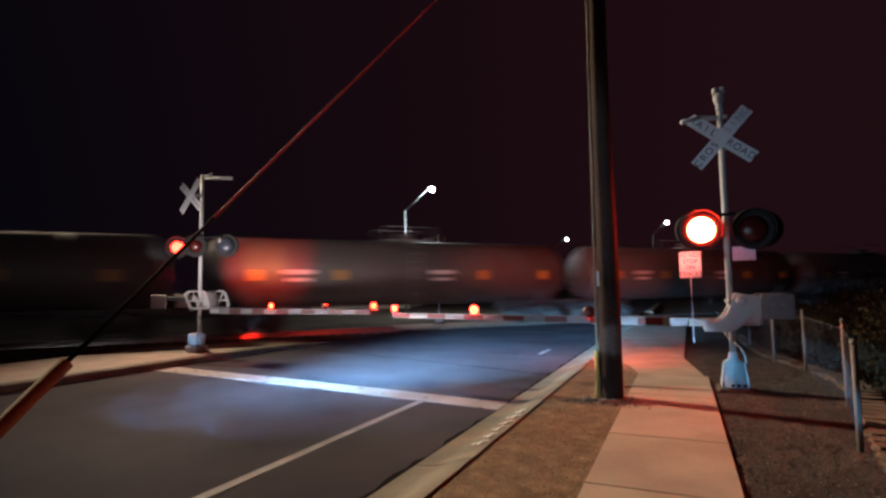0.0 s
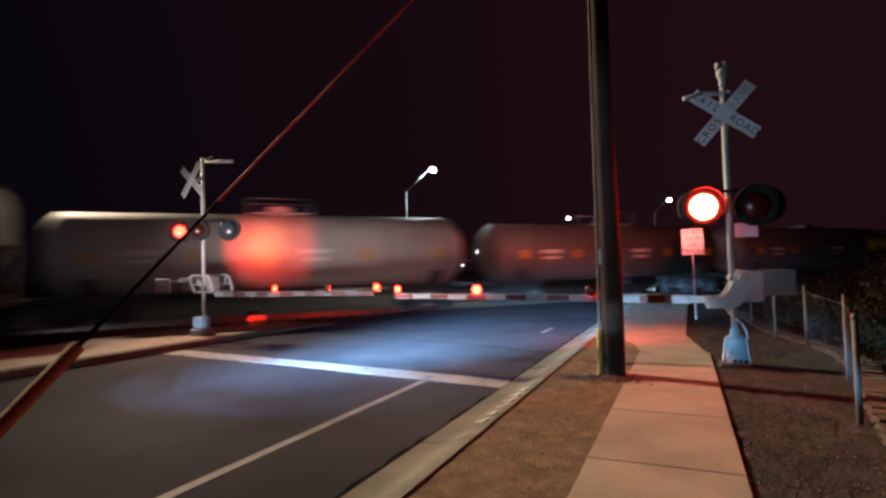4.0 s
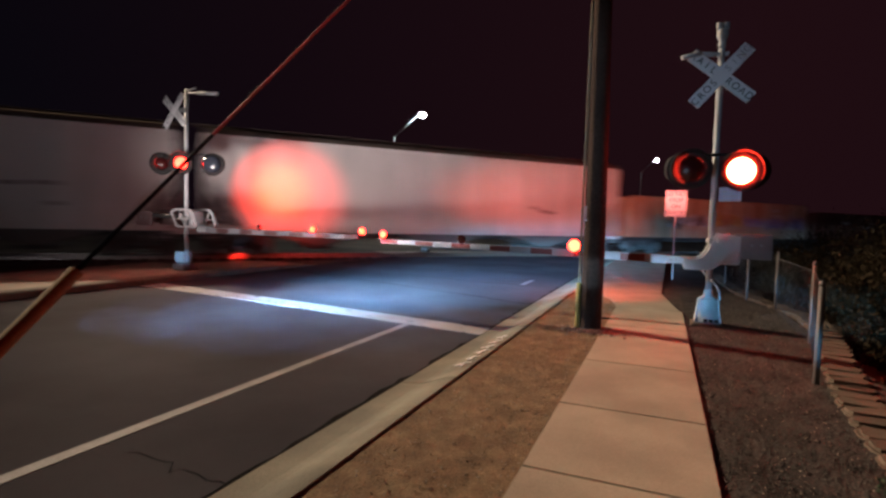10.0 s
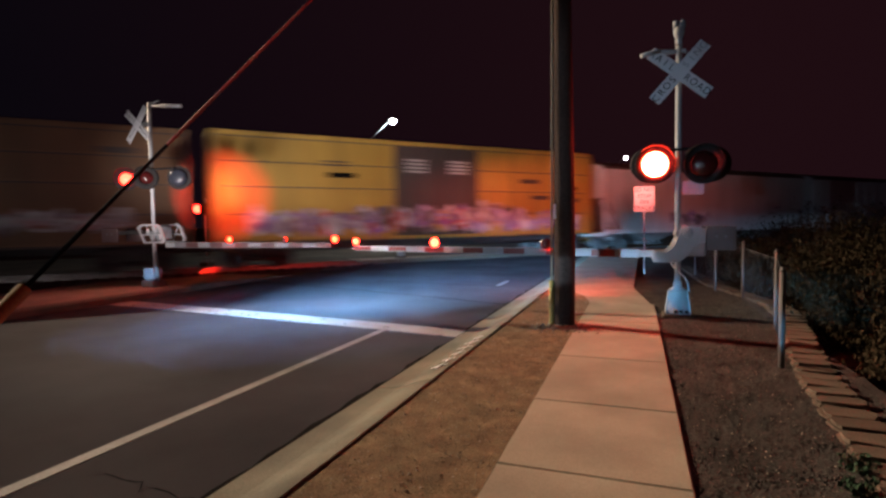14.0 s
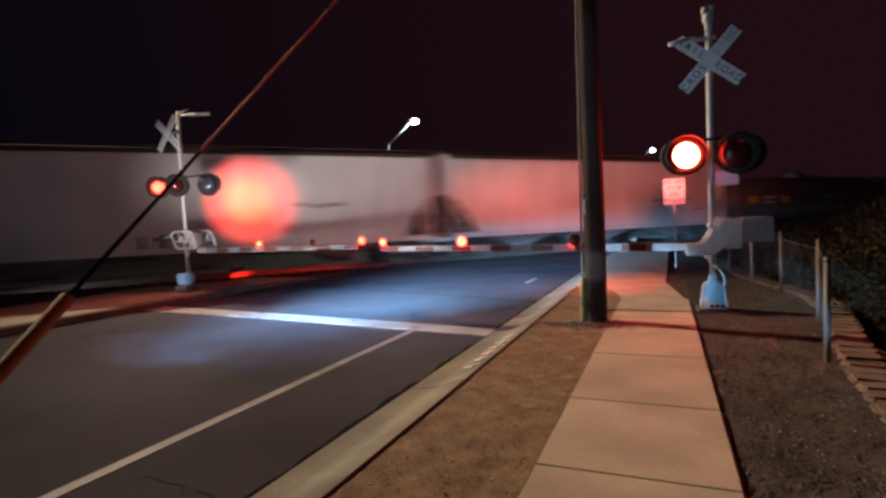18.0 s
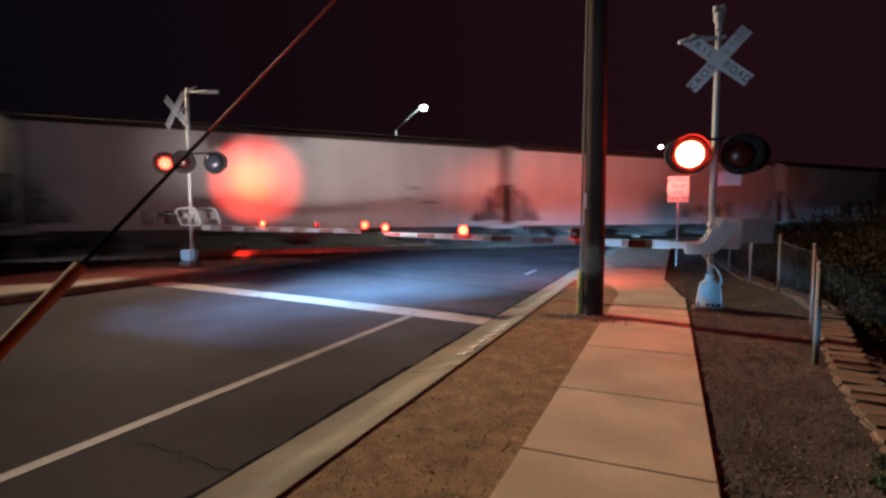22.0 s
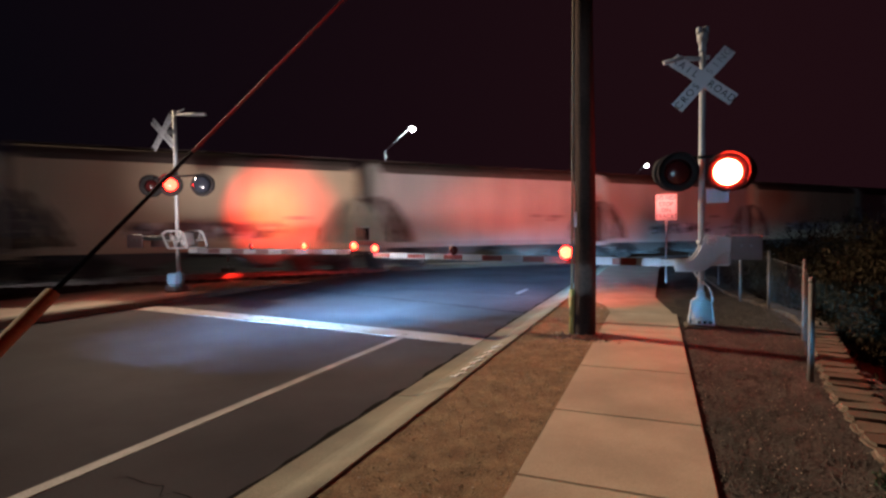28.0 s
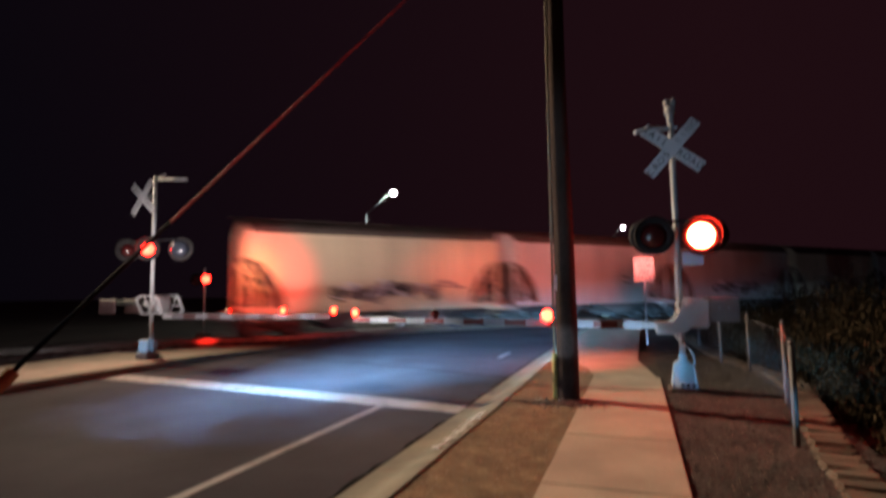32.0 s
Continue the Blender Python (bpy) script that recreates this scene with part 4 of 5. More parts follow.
me = bpy.data.meshes.new("mesh_fabric")
me.from_pydata(vs, [], fs)
me.materials.append(FENCE)
tagged(part("mesh_fabric", me, None, fence), "thin diamond wire mesh", kind="stuff")
for (x0, y0), (x1, y1) in zip(FP, FP[1:]):
    part("top_wire", tubes(((x0, y0, 1.14), (x1, y1, 1.14), 0.004), seg=6), FENCE, fence)

rs = random.Random(21)
EDGE = material("edging_block", (0.118, 0.088, 0.066), 0.9, vary=0.25, scale=14, fine=60, bump=0.4, tint=0.18)
edging = thing("stone_edging", pose(0, 0, 0), "tan concrete block edging along the gravel bed", "edging", kind="structure")
bme = []
for k in range(4):
    bm = prism([(-0.15, -0.135), (0.15, -0.12), (0.2, -0.06), (0.21, 0.05), (0.16, 0.125), (-0.14, 0.135), (-0.19, 0.05), (-0.19, -0.07)], -0.2, 0.05, "Z")
    bmesh.ops.bevel(bm, geom=[e for e in bm.edges if all(v.co.z > 0 for v in e.verts)], offset=0.025, segments=2, affect="EDGES")
    bme.append(mesh_of("block", finish(jitter(bm, 0.006, k)), EDGE))


def edge_at(y):
    pts = [(-6, 1.5), (3, 1.62), (4.6, 1.75), (6, 1.86), (7.2, 2.05), (8.6, 2.3), (9.8, 2.52), (11.2, 2.58), (12.6, 2.28), (14.5, 1.9), (18, 1.75), (26, 1.7)]
    for (ya, xa), (yb, xb) in zip(pts, pts[1:]):
        if ya <= y <= yb:
            return xa + (xb - xa) * (y - ya) / (yb - ya), math.degrees(math.atan2(xb - xa, yb - ya))
    return 1.7, 0


y = -1.0
k = 0
while y < 20:
    x, ang = edge_at(y)
    part("block", bme[k % 4], None, edging, m=pose(x, y, 0.112 + rs.uniform(-0.01, 0.012), rs.uniform(-2, 2), rs.uniform(-2, 2), -ang + rs.uniform(-6, 6)))
    y += 0.274
    k += 1


def shrub(name, x, y, z, r, h, n, seed, label, category="shrub", leaf=LEAF):
    """Twiggy stems and a ragged crown of single leaves."""
    rnd = random.Random(seed)
    t = thing(name, pose(x, y, z), label, category, "shrubs behind the fence")
    stems = []
    tips = []
    for _ in range(9):
        a, l = rnd.uniform(0, 6.28), rnd.uniform(0.5, 0.95)
        mid = (math.cos(a) * r * 0.35 * l, math.sin(a) * r * 0.35 * l, h * 0.4 * l)
        tip = (math.cos(a) * r * 0.85 * l, math.sin(a) * r * 0.85 * l, h * l)
        stems += [((0, 0, -0.05), mid, 0.03, 0.018), (mid, tip, 0.018, 0.006)]
        tips += [mid, tip, tip]
    part("stem_clump", tubes(*stems, seg=6), TWIG, t)
    vs, fs = [], []
    clumps = [(rnd.uniform(-1, 1) * r * 0.8, rnd.uniform(-1, 1) * r * 0.8, h * rnd.uniform(0.25, 0.95)) for _ in range(22)] + tips
    for _ in range(n):
        cx, cy, cz = rnd.choice(clumps)
        px, py, pz = cx + rnd.gauss(0, r * 0.17), cy + rnd.gauss(0, r * 0.17), cz + rnd.gauss(0, h * 0.1)
        if pz < 0:
            continue
        s = rnd.uniform(0.02, 0.05) * (1 if h > 0.5 else 0.55)
        q = Euler((rnd.uniform(0, 6), rnd.uniform(0, 6), rnd.uniform(0, 6))).to_matrix()
        k = len(vs)
        for u, v in ((-1, 0), (0, -0.42), (1, 0), (0, 0.42)):
            w = q @ Vector((u * s, v * s, 0.15 * s * (1 - abs(u))))
            vs.append((px + w.x, py + w.y, pz + w.z))
        fs.append((k, k + 1, k + 2, k + 3))
    me = bpy.data.meshes.new("foliage")
    me.from_pydata(vs, [], fs)
    me.materials.append(leaf)
    tagged(part("foliage", me, None, t), "dark green small leaves", kind="stuff")
    return t


rb = random.Random(33)
for i, (x, y, r, h) in enumerate(((3.6, 8.0, 1.0, 1.6), (3.4, 10.4, 0.9, 1.5), (4.6, 9.4, 1.3, 1.9), (3.3, 12.8, 0.9, 1.5), (4.4, 12.0, 1.3, 2.0), (3.0, 15.2, 0.9, 1.5), (4.4, 15.0, 1.4, 2.1), (5.9, 11.2, 1.5, 2.3), (6.2, 14.2, 1.6, 2.5), (3.2, 18.0, 1.1, 1.6), (5.2, 18.5, 1.6, 2.3), (5.0, 6.6, 1.2, 1.8), (6.6, 8.6, 1.5, 2.2), (2.95, 5.6, 0.6, 0.8), (3.0, 6.8, 0.65, 0.95), (3.35, 4.8, 0.7, 0.9), (3.15, 9.0, 0.55, 0.9), (2.7, 4.5, 0.4, 0.6))):
    shrub("shrub", x, y, -0.35, r, h, 6000, 100 + i, "dense dark green shrub growing behind the chain link fence")
for i, (x, y, r) in enumerate(((1.5, 3.95, 0.11), (1.66, 3.55, 0.14), (1.4, 3.6, 0.1), (1.95, 4.2, 0.1))):
    shrub("ground_cover", x, y, 0.1, r, 0.1, 170, 140 + i, "low green weed clump beside the edging blocks", "weed", WEED)

# ---------- street lamps ----------


def street_lamp(x, y, h, reach, ang, label, headsize=0.5):
    t = thing("street_lamp", pose(x, y, -0.1, 0, 0, ang), label, "street lamp", "street lamps")
    part("pole", tubes(((0, 0, -0.2), (0, 0, h - 1.5), 0.065, 0.05)), STEEL, t)
    part("arm", tubes(((0, 0, h - 1.55), (reach, 0, h), 0.03, 0.025)), STEEL, t)
    head = part("luminaire", boxes((reach - 0.1, reach + headsize, -0.16, 0.16, h - 0.02, h + 0.1), bevel=0.03), STEEL, t)
    part("led_panel", lathe([(0.0, -0.24), (0.1, -0.215), (0.18, -0.15), (0.22, -0.05), (0.2, 0.05), (0.13, 0.12), (0.0, 0.145)], 20), LED, head, m=pose(reach + headsize / 2, 0, h - 0.02))
    return t


street_lamp(-18.45, 34.7, 9.3, 2.0, 0, "steel street lamp with a glowing white head beyond the tracks")
street_lamp(-2.6, 65, 9.3, 1.5, 20, "distant steel street lamp glowing white", 0.4)
street_lamp(-17.4, 79, 9.2, 2.0, 10, "distant steel street lamp glowing white", 0.6)

# ---------- small far lights ----------


def globe_lamp(x, y, h, label):
    t = thing("globe_lamp", pose(x, y, -0.16), label, "lamp post", "far lamp posts")
    part("post", tubes(((0, 0, -0.1), (0, 0, h), 0.05, 0.04), seg=8), DARK, t)
    part("collar", tubes(((0, 0, h), (0, 0, h + 0.08), 0.09), seg=10), DARK, t)
    part("globe", lathe([(0.0, h + 0.06), (0.1, h + 0.1), (0.14, h + 0.2), (0.1, h + 0.3), (0.0, h + 0.34)], 12), LED, t, "small glowing white globe")


globe_lamp(-45.3, 110, 3.85, "slim lamp post with a small lit globe far beyond the tracks")
globe_lamp(-41.7, 110, 5.55, "taller slim lamp post with a lit globe far beyond the tracks")
globe_lamp(-46.3, 113, 2.7, "low lamp post with a small lit globe far beyond the tracks")
ts = thing("traffic_signal", pose(-4.6, 110, -0.16), "distant traffic signal on a dark post showing green", "traffic signal")
part("post", tubes(((0, 0.1, -0.1), (0, 0.1, 4.1), 0.07), seg=10), DARK, ts)
head = part("signal_head", boxes((-0.18, 0.18, -0.12, 0.08, 3.05, 4.15), bevel=0.02), BLACK, ts)
for z, m in ((3.26, GREENLENS), (3.6, SHUT), (3.94, SHUT)):
    part("lens", lathe([(0.0, z * 0 + 0.16), (0.1, 0.15), (0.14, 0.121)], 14, "Y", False), m, head, m=pose(0, 0, z))

# ---------- house beyond the tracks ----------
house = thing("house", pose(-30.5, 47, -0.1, 0, 0, 20), "pale stucco house with a low gable roof", "house")
part("wall", prism([(-5.2, 0), (5.2, 0), (5.2, 4.6), (0, 6.6), (-5.2, 4.6)], 0, 12), STUCCO, house)
for sx in (-1, 1):
    part("roof_slope", prism([(0, 6.62), (0, 6.85), (sx * 6.0, 4.55), (sx * 6.0, 4.32)], -0.6, 12.6), SHINGLE, house)
for wx in (-2.6, 2.4):
    w = part("window", boxes((wx - 0.7, wx + 0.7, -0.03, 0.0, 1.0, 2.3)), GLASSY, house)
    part("window_frame", boxes((wx - 0.78, wx + 0.78, -0.05, -0.005, 2.31, 2.4), (wx - 0.78, wx + 0.78, -0.05, -0.005, 0.9, 0.99), (wx - 0.78, wx - 0.71, -0.05, -0.005, 0.991, 2.309), (wx + 0.71, wx + 0.78, -0.05, -0.005, 0.991, 2.309)), SIGNWHITE, w)

# ---------- waiting car ----------
car = thing("car", pose(-7.0, 0.0, 0), "white sedan waiting in the lane with lit headlights", "car")


def car_side(pts, half, inset=0.0):
    """Loft a side outline across the car with rounded flanks."""
    bm = bmesh.new()
    rows = []
    for w, k in ((-half, 0.94), (-half * 0.86, 1.0), (half * 0.86, 1.0), (half, 0.94)):
        rows.append([bm.verts.new((w, y, 0.55 + (z - 0.55) * k)) for y, z in pts])
    for p, q in zip(rows, rows[1:]):
        for j in range(len(pts)):
            bm.faces.new((p[j], p[(j + 1) % len(pts)], q[(j + 1) % len(pts)], q[j]))
    bm.faces.new(rows[0])
    bm.faces.new(rows[-1][::-1])
    return finish(bm)


part("body", car_side([(2.2, 0.3), (2.28, 0.45), (2.27, 0.62), (2.16, 0.76), (1.2, 0.92), (0.9, 0.95), (-1.6, 0.98), (-2.2, 0.95), (-2.3, 0.7), (-2.25, 0.35), (-1.7, 0.22), (1.9, 0.2)], 0.89), CARWHITE, car)
part("cabin", car_side([(0.95, 0.95), (0.2, 1.38), (-0.9, 1.43), (-1.75, 1.02), (-1.7, 0.97)], 0.72), GLASSY, car, "dark tinted glass house")
part("roof", boxes((-0.62, 0.62, -0.95, 0.2, 1.37, 1.42), bevel=0.02), CARWHITE, car)
wme = lathe([(0.2, -0.1), (0.31, -0.1), (0.325, -0.06), (0.325, 0.06), (0.31, 0.1), (0.2, 0.1)], 24, "X")
tyre = mesh_of("tyre", wme, RUBBER)
rim = mesh_of("rim", lathe([(0.02, -0.105), (0.19, -0.1), (0.205, -0.04), (0.205, 0.04), (0.19, 0.1), (0.02, 0.105)], 16, "X"), CHROME)
for wx in (-0.8, 0.8):
    for wy in (1.4, -1.35):
        w = part("wheel", tyre, None, car, m=pose(wx, wy, 0.325))
        part("rim", rim, None, w)
for hx in (-0.62, 0.62):
    hl = part("headlight", boxes((hx - 0.2, hx + 0.2, 2.08, 2.27, 0.6, 0.74), bevel=0.03), GLASSY, car, "lit headlight")
    part("glow", boxes((hx - 0.17, hx + 0.17, 2.272, 2.285, 0.62, 0.72), bevel=0.004), HEAD, hl)
    part("side_glow", boxes((hx + math.copysign(0.2, hx) - 0.004, hx + math.copysign(0.2, hx) + 0.006, 2.1, 2.26, 0.62, 0.72)), HEAD, hl)
    part("mirror", boxes((hx * 1.55 - 0.1, hx * 1.55 + 0.1, 0.55, 0.68, 0.93, 1.06), bevel=0.03), CARWHITE, car)
part("grille", boxes((-0.38, 0.38, 2.25, 2.29, 0.5, 0.66), bevel=0.01), BLACK, car)
part("bumper", boxes((-0.86, 0.86, 2.12, 2.31, 0.3, 0.48), bevel=0.05), CARWHITE, car)
pl = part("number_plate", boxes((-0.15, 0.15, 2.312, 2.318, 0.38, 0.47)), SIGNWHITE, car)
part("plate_bars", boxes((-0.11, 0.11, 2.319, 2.321, 0.41, 0.44)), SIGNBLACK, pl)
# second car is out of view, added as a source for the fill lamps
car2 = copy_thing(car, pose(-7.0, -8.5, 0))
tagged(car2, "unseen white sedan added behind the first waiting car", "car")

# ---------- the train ----------


def paint(name, base, second=None, stain=0.2, vary=0.1):
    return material(name, base, 0.6, vary=vary, scale=3.0, fine=25, bump=0.06, second=second, tint=0.1, stain=stain)


P_WHITE = paint("hopper_white", (0.5, 0.48, 0.46))
P_CREAM = paint("hopper_cream", (0.56, 0.46, 0.31))
P_GREY = paint("hopper_grey", (0.42, 0.39, 0.36))
P_ORANGE = paint("hopper_rusty_yellow", (0.52, 0.38, 0.2), ((0.4, 0.2, 0.06), 0.5), 0.3)
P_RUSTY = paint("rust_bloom", (0.27, 0.105, 0.02), ((0.36, 0.17, 0.04), 1.2), 0.3)
P_TANK = paint("tank_black", (0.058, 0.049, 0.046))
P_PALE = paint("tank_white", (0.33, 0.29, 0.27))
P_YELLOW = paint("boxcar_yellow", (0.38, 0.235, 0.04), stain=0.3)
P_TAN = paint("boxcar_brown", (0.2, 0.105, 0.045), stain=0.3)
P_RUST = paint("boxcar_red", (0.135, 0.03, 0.02), stain=0.3)
P_DOOR = paint("door_dark", (0.06, 0.045, 0.04), stain=0.2)
# roof colour, darker than the car sides
P_ROOF = paint("dark_roof", (0.085, 0.068, 0.06))
P_ROOF.node_tree.nodes["Principled BSDF"].inputs["Specular IOR Level"].default_value = 0.0
# shade on the slope sheets put in as dark brown over the car's paint
P_SLOPE = paint("shaded_slope_sheet", (0.13, 0.075, 0.06), stain=0.3)
P_MARK = paint("faded_stencil", (0.24, 0.21, 0.2))
# bays coloured dark for the shade below the sill
P_BAY = paint("shaded_underframe", (0.08, 0.07, 0.065))
P_GOND = paint("gondola_brown", (0.13, 0.05, 0.035), stain=0.3)
P_GONDPALE = paint("gondola_tan", (0.44, 0.36, 0.27), ((0.38, 0.24, 0.15), 0.6), 0.3)
P_ORG = material("placard_orange", (0.33, 0.16, 0.02), 0.6, vary=0.1)
P_PLAC = material("reporting_mark_white", (0.4, 0.38, 0.36), 0.6, vary=0.15)
P_YSIGN = material("yellow_panel", (0.75, 0.42, 0.03), 0.5, vary=0.1)
SPRAYS = [material("graffiti_" + n, c, 0.5, vary=0.3, scale=9, fine=30, bump=0, second=(c2, 2.2)) for n, c, c2 in (
    ("blue", (0.07, 0.09, 0.3), (0.3, 0.3, 0.4)), ("black", (0.03, 0.03, 0.03), (0.2, 0.16, 0.15)), ("purple", (0.2, 0.08, 0.32), (0.5, 0.35, 0.08)),
    ("red", (0.4, 0.06, 0.05), (0.5, 0.5, 0.5)), ("teal", (0.08, 0.2, 0.12), (0.1, 0.1, 0.3)), ("silver", (0.5, 0.5, 0.52), (0.15, 0.1, 0.12)), ("tan", (0.46, 0.33, 0.12), (0.3, 0.16, 0.05)), ("violet", (0.2, 0.15, 0.36), (0.34, 0.3, 0.45)), ("olive", (0.24, 0.24, 0.05), (0.1, 0.13, 0.06)), ("rust", (0.3, 0.1, 0.05), (0.42, 0.3, 0.22)))]

WHEEL = mesh_of("wheel", lathe([(0.05, -0.09), (0.1, -0.09), (0.12, -0.05), (0.38, -0.04), (0.4, -0.07), (0.455, -0.07), (0.46, 0.03), (0.49, 0.04), (0.49, 0.07), (0.1, 0.07), (0.05, 0.06)], 24, "Y"), DARK)
SIDEF = mesh_of("side_frame", prism([(-1.1, 0.36), (-0.8, 0.62), (-0.45, 0.78), (0.45, 0.78), (0.8, 0.62), (1.1, 0.36), (1.1, 0.56), (0.85, 0.84), (0.5, 0.95), (-0.5, 0.95), (-0.85, 0.84), (-1.1, 0.56)], -0.08, 0.08), DARK)
SPRING = mesh_of("spring", tubes(((0, 0, 0.3), (0, 0, 0.8), 0.16), seg=10), DARK)
BOLST = mesh_of("bolster", boxes((-0.22, 0.22, -1.2, 1.2, 0.55, 0.85), (-0.5, 0.5, -0.98, 0.98, 0.28, 0.4)), DARK)
AXLE = mesh_of("axle", tubes(((0, -1.05, 0.475), (0, 1.05, 0.475), 0.085), seg=12), DARK)
COUPL = mesh_of("coupler", boxes((0, 0.55, -0.11, 0.11, 0.72, 0.98), (0.4, 0.66, -0.17, 0.17, 0.68, 1.02), bevel=0.03), DARK)
HOSE = mesh_of("air_hose", tubes(((0, 0.3, 0.85), (0.25, 0.32, 0.6), 0.025), ((0.25, 0.32, 0.6), (0.5, 0.2, 0.55), 0.025), seg=8), RUBBER)


def truck(parent, x):
    t = part("truck", BOLST, None, parent, "dark cast steel wheel truck", m=pose(x, 0, 0))
    for y in (-1.02, 1.02):
        part("side_frame", SIDEF, None, t, m=pose(0, y, 0))
        part("spring", SPRING, None, t, m=pose(0, y, 0))
    for ax in (-0.89, 0.89):
        part("axle", AXLE, None, t, m=pose(ax, 0, 0))
        for y in (-0.76, 0.76):
            part("wheel", WHEEL, None, t, m=pose(ax, y, 0.475, 0, 0, 0 if y > 0 else 180))


def running_gear(t, half, truck_at):
    for sx in (-1, 1):
        truck(t, sx * truck_at)
        part("coupler", COUPL, None, t, m=pose(sx * half, 0, 0, 0, 0, 0 if sx > 0 else 180))
        part("air_hose", HOSE, None, t, m=pose(sx * half, 0, 0, 0, 0, 0 if sx > 0 else 180))


def ladder(t, x, y, z0, z1, mat, w=0.42):
    rows = [((x - w / 2, y, z0), (x - w / 2, y, z1), 0.018), ((x + w / 2, y, z0), (x + w / 2, y, z1), 0.018)]
    z = z0 + 0.15
    while z < z1:
        rows.append(((x - w / 2, y, z), (x + w / 2, y, z), 0.012))
        z += 0.36
    part("ladder", tubes(*rows, seg=6), mat, t)


def graffiti(t, x0, x1, z0, z1, y, mats, seed):
    """A sprayed piece: ragged fill clouds, overlapping letters with inner shapes, and outline strokes, each a thin raised shape."""
    rnd = random.Random(seed)
    n = max(3, int((x1 - x0) / 0.55))
    w0, h0 = (x1 - x0) / n, (z1 - z0) / 2
    layer = 0

    def blob(cx, cz, w, h, mat, m=11, lo=0.62):
        nonlocal layer
        layer = layer % 9 + 1
        off = 0.0035 * layer
        out = [(cx + w * rnd.uniform(lo, 1.15) * math.cos(2 * math.pi * j / m), cz + h * rnd.uniform(lo, 1.15) * math.sin(2 * math.pi * j / m)) for j in range(m)]
        part("graffiti", prism(out, y - off, y - off + 0.003), mat, t)

    for k in range(n):
        cx, cz = x0 + w0 * (k + 0.5), (z0 + z1) / 2
        blob(cx + rnd.uniform(-0.15, 0.15), cz + rnd.uniform(-0.15, 0.15), w0 * rnd.uniform(0.5, 0.8), h0 * rnd.uniform(0.65, 1.0), mats[k % len(mats)])
        blob(cx + rnd.uniform(-0.2, 0.2), cz + rnd.uniform(-0.25, 0.25) * h0, w0 * rnd.uniform(0.2, 0.34), h0 * rnd.uniform(0.25, 0.5), mats[(k + 2) % len(mats)])
        for _ in range(2):
            layer = layer % 9 + 1
            off = 0.0035 * layer
            l, th, a = rnd.uniform(0.25, 0.6), rnd.uniform(0.03, 0.07), rnd.uniform(-75, 75)
            px, pz = cx + rnd.uniform(-0.4, 0.4) * w0, cz + rnd.uniform(-0.55, 0.55) * h0
            c, s_ = math.cos(radians(a)), math.sin(radians(a))
            out = [(px + u * c - v * s_, pz + (u * s_ + v * c)) for u, v in ((-l / 2, -th), (0, -th * 1.6), (l / 2, -th * 0.4), (l / 2, th * 0.5), (0, th * 0.4), (-l / 2, th))]
            part("graffiti", prism(out, y - off, y - off + 0.003), mats[(k + 1) % len(mats)], t)


